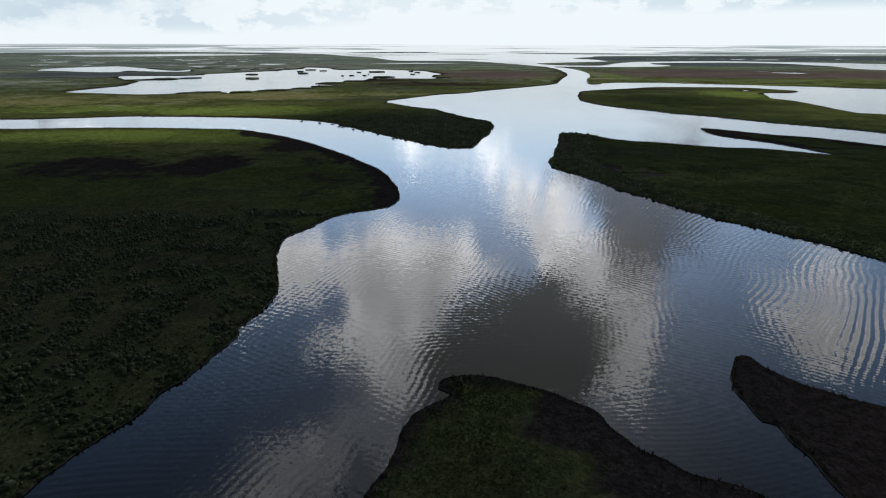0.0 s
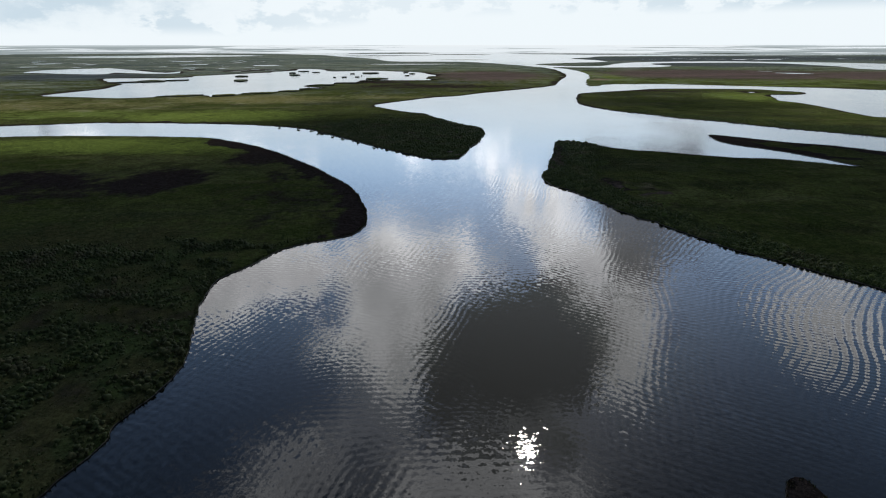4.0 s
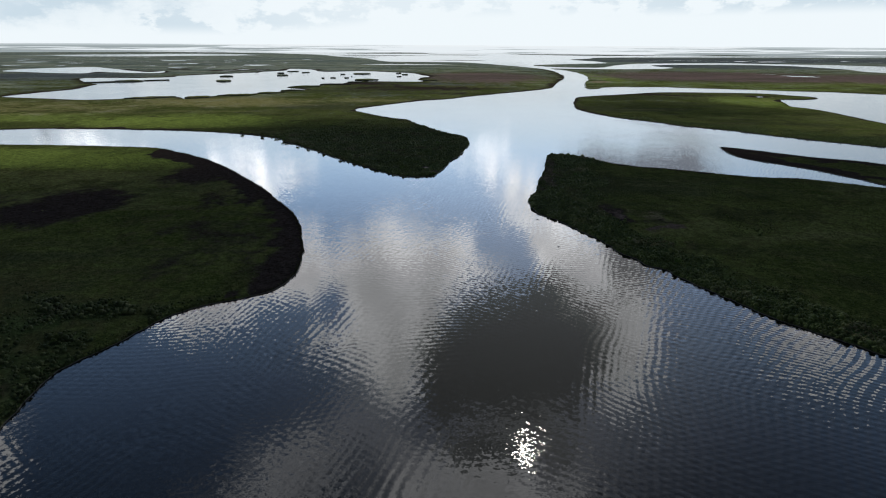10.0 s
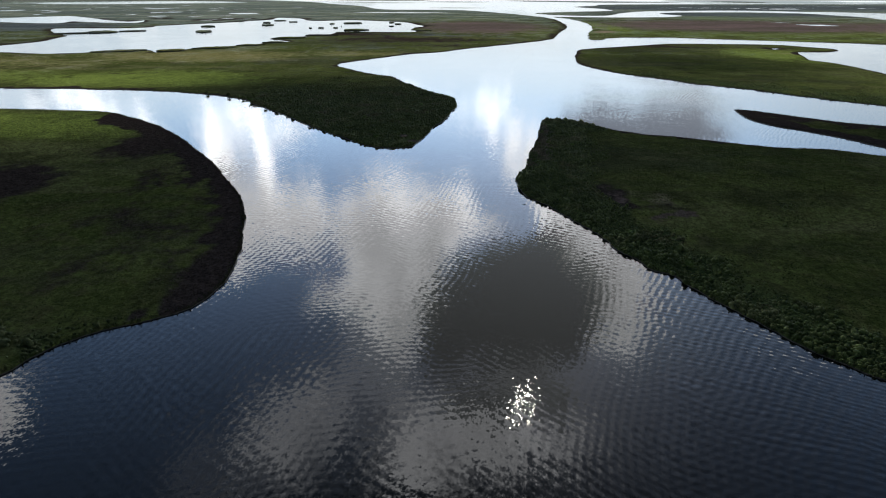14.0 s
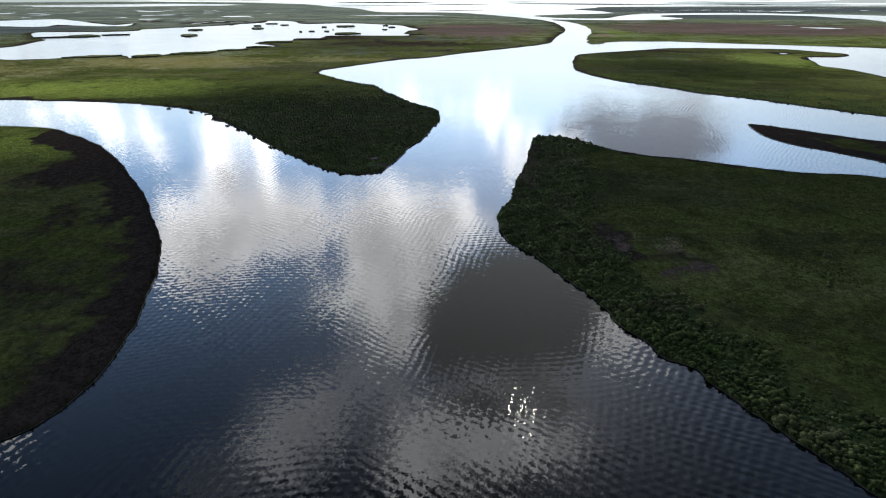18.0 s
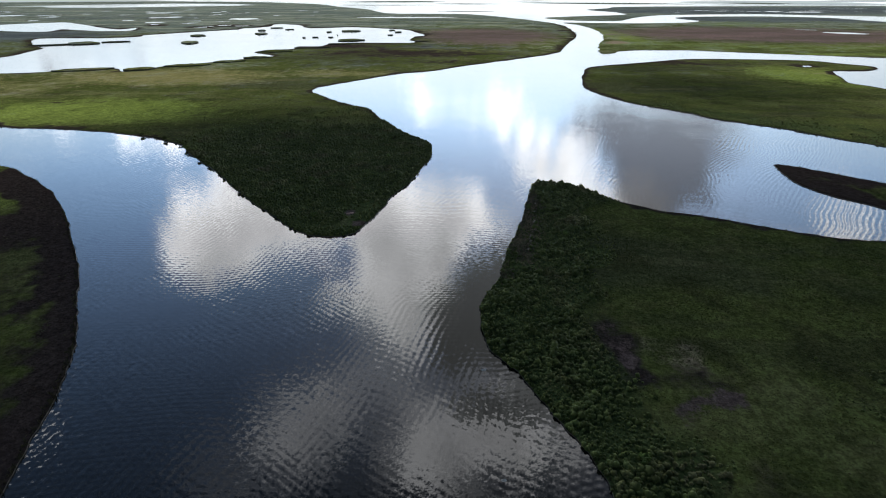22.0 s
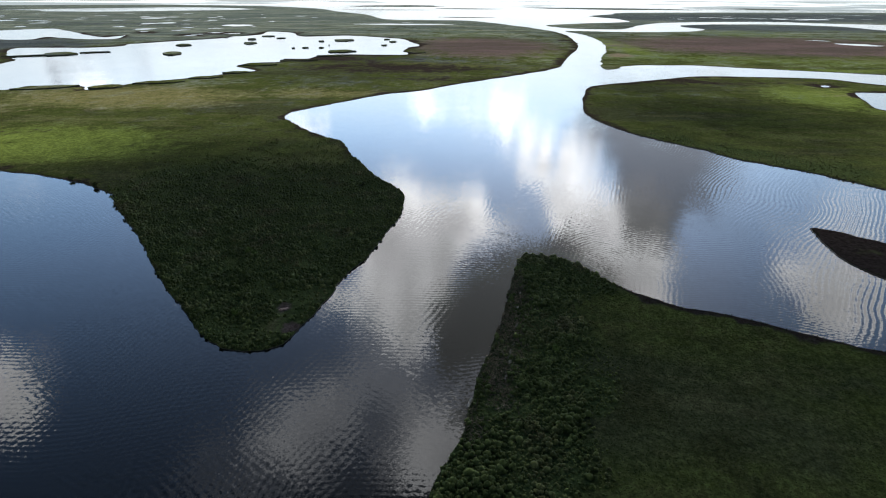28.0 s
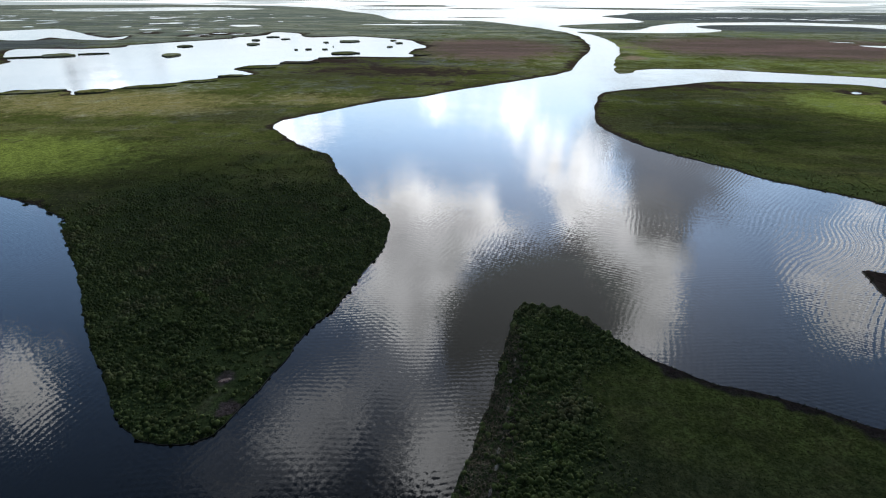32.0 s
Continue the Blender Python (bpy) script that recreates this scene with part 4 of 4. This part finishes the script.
def shrub_shape(seed, leaves=22):
    """A rounded shrub: three or four overlapping leafy domes with leaf sprays lying on them."""
    rnd = np.random.RandomState(seed)
    verts, faces = [], []
    domes = [(0.0, 0.0, 0.50, 0.55)]
    for k in range(2):
        a = rnd.uniform(0, 6.28)
        domes.append((0.36 * math.cos(a), 0.36 * math.sin(a), rnd.uniform(0.24, 0.46), rnd.uniform(0.30, 0.42)))
    for x, y, z, r in domes:
        b, rows = len(verts), ((0.0, 0.85), (0.72, 0.92))
        for high, wide in rows:
            for q in range(6):
                a = q * math.pi / 3 + high
                g = r * wide * rnd.uniform(0.82, 1.15)
                verts.append(np.array((x + g * math.cos(a), y + g * math.sin(a), max(0.0, (z + r * 0.8) * high * rnd.uniform(0.86, 1.0)))))
        verts.append(np.array((x, y, (z + r * 0.8) * 1.18)))
        for q in range(6):
            w = (q + 1) % 6
            faces += [(b + q, b + w, b + 6 + w), (b + q, b + 6 + w, b + 6 + q), (b + 6 + q, b + 6 + w, b + 12)]
    for k in range(leaves):
        x, y, z, r = domes[k % len(domes)]
        d = rnd.normal(size=3)
        d[2] = abs(d[2]) * 1.1
        d /= np.linalg.norm(d)
        c = np.array((x + d[0] * r * 1.02, y + d[1] * r * 1.02, (z + r * 0.8) * (0.35 + 0.85 * d[2])))
        n = d + rnd.normal(size=3) * 0.30
        n /= np.linalg.norm(n)
        u = np.cross(n, (0.3, 0.2, 1.0))
        u /= np.linalg.norm(u) + 1e-6
        w = np.cross(n, u)
        s = rnd.uniform(0.10, 0.18)
        b = len(verts)
        verts += [c + u * s, c - u * s * 0.5 + w * s * 0.9, c - u * s * 0.6 - w * s * 0.8]
        faces.append((b, b + 1, b + 2))
    return np.array(verts), np.array(faces)


def tuft_shape(seed, blades=7, wide=0.10, lean=0.35):
    rnd = np.random.RandomState(seed)
    verts, faces = [], []
    for k in range(blades):
        a, r = rnd.uniform(0, 6.28), rnd.uniform(0, 0.28)
        p = np.array((r * math.cos(a), r * math.sin(a), 0))
        t = p + np.array((rnd.normal() * lean, rnd.normal() * lean, rnd.uniform(0.6, 1.0)))
        b = rnd.uniform(0, 3.14)
        w = np.array((math.cos(b), math.sin(b), 0)) * wide
        n = len(verts)
        verts += [p - w, p + w, t]
        faces.append((n, n + 1, n + 2))
    return np.array(verts), np.array(faces)


SHRUBS = [shrub_shape(k) for k in range(6)]
TUFTS = [tuft_shape(20 + k, 7, 0.16, 0.75) for k in range(5)]
REEDS = [tuft_shape(40 + k, 6, 0.07, 0.16) for k in range(5)]


def spots(key, gap, box, rnd):
    """Points strewn over an island within a box."""
    x0, y0, x1, y1 = box
    gx, gy = np.meshgrid(np.arange(x0, x1, gap), np.arange(y0, y1, gap))
    g = np.stack([gx.ravel(), gy.ravel()], 1) + rnd.uniform(-0.5, 0.5, (gx.size, 2)) * gap
    rings = LAND[key][0]
    g = g[inside(g, rings[0])]
    for h in rings[1:]:
        g = g[~inside(g, h)]
    return g


SHRUB_BOXES = [("left", (-175, 30, -15, 335), 0.95), ("north_west", (-135, 315, 45, 580), 0.92), ("right", (50, 120, 215, 382), 0.80), ("far", (155, 380, 420, 640), 1.45), ("near", (-15, 30, 55, 85), 1.0)]
for key, box, gap in SHRUB_BOXES:
    rnd = np.random.RandomState(len(key) + 3)
    g = spots(key, gap, box, rnd)
    cover = shrub_cover(key, g) * (zone("mud", g) < 0.3) * (1 - 0.92 * zone("straw", g)) * (edge_distance(g, np.concatenate(LAND[key][0])) > 0.35)
    g = g[rnd.uniform(size=len(g)) < cover]
    size = (0.74 + 0.42 * wave(g, 9, 11.0) + 0.30 * wave(g, 3.2, 12.0)) * rnd.gamma(9, 1 / 9, len(g)) * (0.35 + 0.65 * np.clip(shrub_cover(key, g) * 1.5, 0, 1)) * (1.0 if key != "far" else 0.7)
    v, f = scatter(g, np.full(len(g), 0.25), SHRUBS, np.clip(size, 0.35, 1.7), rnd, rnd.uniform(0.6, 1.0, len(g)))
    tagged(new("mangrove_shrubs", soup("mangrove_shrubs", v, f, DARK_SHRUB_LEAF if key in ("left", "near") else SHRUB_LEAF)), "dense low dark green mangrove shrubs on the marsh", "shrubs", kind="stuff")

GRASS_BOXES = [("left", (-190, 50, -15, 400), 1.1, 0.32), ("right", (55, 110, 290, 402), 0.8, 0.30),
               ("near", (-20, 20, 55, 85), 0.5, 0.34), ("spit", (50, 20, 110, 92), 0.7, 0.42)]
for key, box, gap, high in GRASS_BOXES:
    rnd = np.random.RandomState(len(key) + 13)
    g = spots(key, gap, box, rnd)
    g = g[(rnd.uniform(size=len(g)) > shrub_cover(key, g) * 0.9) & (zone("mud", g) < 0.3) & (np.maximum(zone("dark", g), rim_growth(key, g, np.concatenate(LAND[key][0]))) + 0.5 * wave(g, 7, 4.0) < 0.45)]
    v, f = scatter(g, np.full(len(g), 0.3), TUFTS, high * rnd.uniform(0.6, 1.5, len(g)), rnd)
    tagged(new("marsh_grass", soup("marsh_grass", v, f, REED_LEAF if key == "spit" else GRASS_LEAF)), "tufts of green marsh grass", "grass", kind="stuff")

for key in ("left", "north_west", "right", "far", "near", "spit"):
    rnd = np.random.RandomState(len(key) + 23)
    line = np.concatenate(LAND[key][0])
    line = line[np.hypot(line[:, 0] - 40, line[:, 1] - 170) < 560]
    many = np.repeat(line, 7, 0) + rnd.normal(size=(len(line) * 7, 2)) * 0.55
    many = many[inside(many, LAND[key][0][0])]
    v, f = scatter(many, np.full(len(many), 0.05), REEDS, rnd.uniform(0.5, 1.15, len(many)), rnd)
    tagged(new("bank_grass", soup("bank_grass", v, f, REED_LEAF)), "dark upright cordgrass along the bank", "grass", kind="stuff")


# ---- single bushes, logs, wrack and foam ----
def part(name, mesh, parent, label=""):
    ob = new(name, mesh)
    ob.parent = parent
    return tagged(ob, label)


def stem_mesh(rnd, high, count=5):
    """Bent tapering stems that fork from one foot."""
    verts, faces = [], []
    for k in range(count):
        a, lean = rnd.uniform(0, 6.28), rnd.uniform(0.15, 0.5)
        prev = None
        for j in range(4):
            t = j / 3
            c = np.array((math.cos(a) * lean * high * t ** 1.4, math.sin(a) * lean * high * t ** 1.4, high * 0.85 * t))
            r = 0.055 * high * 0.5 * (1 - 0.75 * t)
            ring = []
            for q in range(5):
                ring.append(len(verts))
                verts.append(c + r * np.array((math.cos(q * 1.2566), math.sin(q * 1.2566), 0)))
            if prev:
                for q in range(5):
                    w = (q + 1) % 5
                    faces += [(prev[q], prev[w], ring[w]), (prev[q], ring[w], ring[q])]
            prev = ring
    return soup("stems", np.array(verts), np.array(faces), BARK)


def crown_mesh(rnd, wide, high, mat, leaves=420):
    """An uneven crown: leaf sprays on the shells of several lobes, with gaps between them."""
    lobes = [(rnd.normal() * 0.30 * wide, rnd.normal() * 0.30 * wide, rnd.uniform(0.45, 0.85) * high, rnd.uniform(0.22, 0.40) * wide) for _ in range(9)]
    verts, faces = [], []
    for k in range(leaves):
        lx, ly, lz, r = lobes[k % 9]
        d = rnd.normal(size=3)
        d[2] = d[2] * 0.8 + 0.25
        d /= np.linalg.norm(d)
        c = np.array((lx, ly, lz)) + d * r * rnd.uniform(0.6, 1.08)
        c[2] = max(0.1, c[2])
        nrm = d + rnd.normal(size=3) * 0.5
        nrm /= np.linalg.norm(nrm)
        u = np.cross(nrm, (0.2, 0.3, 1.0))
        u /= np.linalg.norm(u) + 1e-6
        w = np.cross(nrm, u)
        g = rnd.uniform(0.13, 0.24)
        b = len(verts)
        verts += [c + u * g, c + w * g * 0.7, c - u * g, c - w * g * 0.7]
        faces += [(b, b + 1, b + 2), (b, b + 2, b + 3)]
    return soup("crown", np.array(verts), np.array(faces), mat)


BUSHES = [(-9.4, 373, 3.4, 2.0, 1), (-6.2, 371, 2.6, 1.7, 1), (1.6, 335.6, 3.0, 1.9, 1), (3.6, 334, 2.8, 1.8, 0), (19, 409, 3.0, 1.5, 1), (-4, 358, 3.6, 2.1, 0), (6, 366, 3.2, 1.8, 0),
          (-17, 381, 3.2, 1.8, 0), (9, 351, 2.6, 1.6, 0), (13, 378, 2.8, 1.6, 0), (-24, 396, 3.0, 1.7, 0), (22, 392, 2.8, 1.6, 0), (-12, 350, 2.8, 1.8, 0), (-1, 345, 3.0, 1.8, 0),
          (70, 268, 2.6, 1.6, 0), (74, 251, 2.6, 1.5, 0), (84, 232, 2.6, 1.5, 1), (92, 214, 2.8, 1.6, 1), (78, 296, 2.6, 1.5, 0), (88, 322, 2.6, 1.6, 1), (98, 352, 2.6, 1.5, 0),
          (-121, 445.5, 3.0, 2.0, 0), (-104, 437, 3.4, 2.3, 0), (-92, 429, 2.6, 1.7, 0), (-84, 419, 3.2, 2.4, 1), (-80, 414.5, 2.4, 1.8, 0), (-70, 403, 2.6, 2.0, 0), (-61, 393.5, 3.0, 1.8, 0), (-48, 378, 2.6, 1.9, 0),
          (-35, 361.5, 3.0, 2.2, 0), (-26, 352, 2.6, 1.7, 0), (-12, 336.5, 2.6, 1.6, 0), (29.5, 371, 2.8, 1.6, 0), (36, 403, 2.6, 1.5, 0),
          (-70, 140, 2.6, 1.6, 0), (-64, 118, 2.4, 1.5, 0), (-86, 156, 2.8, 1.7, 0), (-60, 170, 2.4, 1.4, 0)]
for k, (x, y, wide, high, bright) in enumerate(BUSHES):
    rnd = np.random.RandomState(500 + k)
    foot = new("bush")
    foot.location = (x, y, 0.2)
    tagged(foot, "light green rounded bush above the dark shrubs" if bright else "tall dark green bush among low mangrove shrubs", "bush", "bushes over the mangrove scrub")
    part("stems", stem_mesh(rnd, high), foot, "thin grey forked stems")
    part("crown", crown_mesh(rnd, wide * 0.62, high * 1.0, BUSH_LEAF if bright else SHRUB_LEAF), foot)


def lump(name, x, y, a, b, high, turn, mat, seed, z=0.3):
    """A flat uneven heap with a ragged outline."""
    rnd = np.random.RandomState(seed)
    bm = bmesh.new()
    top = bm.verts.new((0, 0, high))
    rings = []
    for r, h in ((0.5, 0.8), (0.85, 0.4), (1.0, -0.15)):
        rings.append([bm.verts.new((a * r * rnd.uniform(0.75, 1.2) * math.cos(q * 0.4488), b * r * rnd.uniform(0.75, 1.2) * math.sin(q * 0.4488), high * h * rnd.uniform(0.6, 1.3) if h > 0 else -0.12)) for q in range(14)])
    for q in range(14):
        w = (q + 1) % 14
        bm.faces.new((top, rings[0][q], rings[0][w]))
        for p, o in zip(rings, rings[1:]):
            bm.faces.new((p[q], o[q], o[w], p[w]))
    mesh = bpy.data.meshes.new(name)
    bm.to_mesh(mesh)
    bm.free()
    mesh.materials.append(mat)
    ob = new(name, mesh)
    ob.matrix_basis = pose(x, y, z, 0, 0, turn)
    return ob


for k, (x, y, a, b) in enumerate([(74.6, 312, 1.4, 0.5), (76.0, 317.5, 1.2, 0.6), (76.6, 321.5, 1.5, 0.6), (79.2, 333, 1.3, 0.5), (80.4, 342, 1.6, 0.5), (82, 350, 1.3, 0.5)]):
    tagged(lump("wrack_heap", x, y, a * 0.8, b * 0.7, 0.14, 72, WRACK, 40 + k, 0.42), "pale heap of dry reed wrack on the bank", "wrack", "wrack along the bank")
for k, (x, y, a, b, turn) in enumerate([(14.2, 321.6, 2.2, 0.5, 28), (18.9, 325.6, 2.4, 0.5, 62), (64.2, 290.5, 2.2, 0.5, 62), (66.1, 303.5, 2.0, 0.5, 74), (-127, 449.2, 5.0, 1.2, -20), (-116.5, 444.2, 3.0, 0.8, -28)]):
    tagged(lump("sand_bar", x, y, a, b, 0.10, turn, WRACK, 60 + k, 0.03), "narrow pale strip of sand at the waterline", "sand bar", "sand bars under the banks")
tagged(lump("reddish_clearing", 14.0, 338.6, 1.5, 0.7, 0.2, 25, plain_material("rusty_litter", (0.12, 0.06, 0.045), (0.34, 0.24, 0.20), 2.2), 71, 0.46), "patch of rusty dead litter in the scrub", "litter")
for k, (x, y, a) in enumerate([(57.9, 255.1, 0.75), (59.9, 227.7, 0.6)]):
    tagged(lump("foam_patch", x, y, a, a * 0.55, 0.012, 10, FOAM, 80 + k, 0.02), "small pale foam patch floating on the water", "foam", "foam on the channel")


def log(x, y, length, turn, seed):
    rnd = np.random.RandomState(seed)
    bm = bmesh.new()
    rings = []
    for j in range(7):
        t = j / 6
        c = Vector((length * (t - 0.5), 0.12 * math.sin(3 * t + seed), 0.06 * math.sin(5 * t)))
        r = 0.09 * (1 - 0.5 * t) * rnd.uniform(0.9, 1.1)
        rings.append([bm.verts.new(c + Vector((0, r * math.cos(q * 0.785), r * math.sin(q * 0.785)))) for q in range(8)])
    for p, o in zip(rings, rings[1:]):
        for q in range(8):
            bm.faces.new((p[q], p[(q + 1) % 8], o[(q + 1) % 8], o[q]))
    bm.faces.new(rings[0][::-1])
    bm.faces.new(rings[-1])
    mesh = bpy.data.meshes.new("driftwood_log")
    bm.to_mesh(mesh)
    bm.free()
    mesh.materials.append(WRACK)
    ob = new("driftwood_log", mesh)
    ob.matrix_basis = pose(x, y, 0.45, 0, 0, turn)
    return tagged(ob, "bleached driftwood log lying on the bank", "driftwood", "driftwood on the bank")


for k, (x, y, length, turn) in enumerate([(75.6, 319.4, 2.2, 120), (77.4, 324.5, 1.6, 60), (78.6, 329.0, 1.8, 85)]):
    log(x, y, length, turn, 90 + k)

# dry stems strewn over the straw-coloured bank
rnd = np.random.RandomState(77)
dry = spots("right", 0.55, (60, 285, 92, 372), rnd)
dry = dry[rnd.uniform(size=len(dry)) < zone("straw", dry)]
v, f = scatter(dry, np.full(len(dry), 0.35), TUFTS, rnd.uniform(0.3, 0.75, len(dry)), rnd)
tagged(new("dry_stems", soup("dry_stems", v, f, leaf_material("dry_stems", (0.07, 0.056, 0.036), (0.21, 0.17, 0.115), (0.11, 0.09, 0.05)))), "dry straw-coloured stems along the bank", "dead grass", kind="stuff")
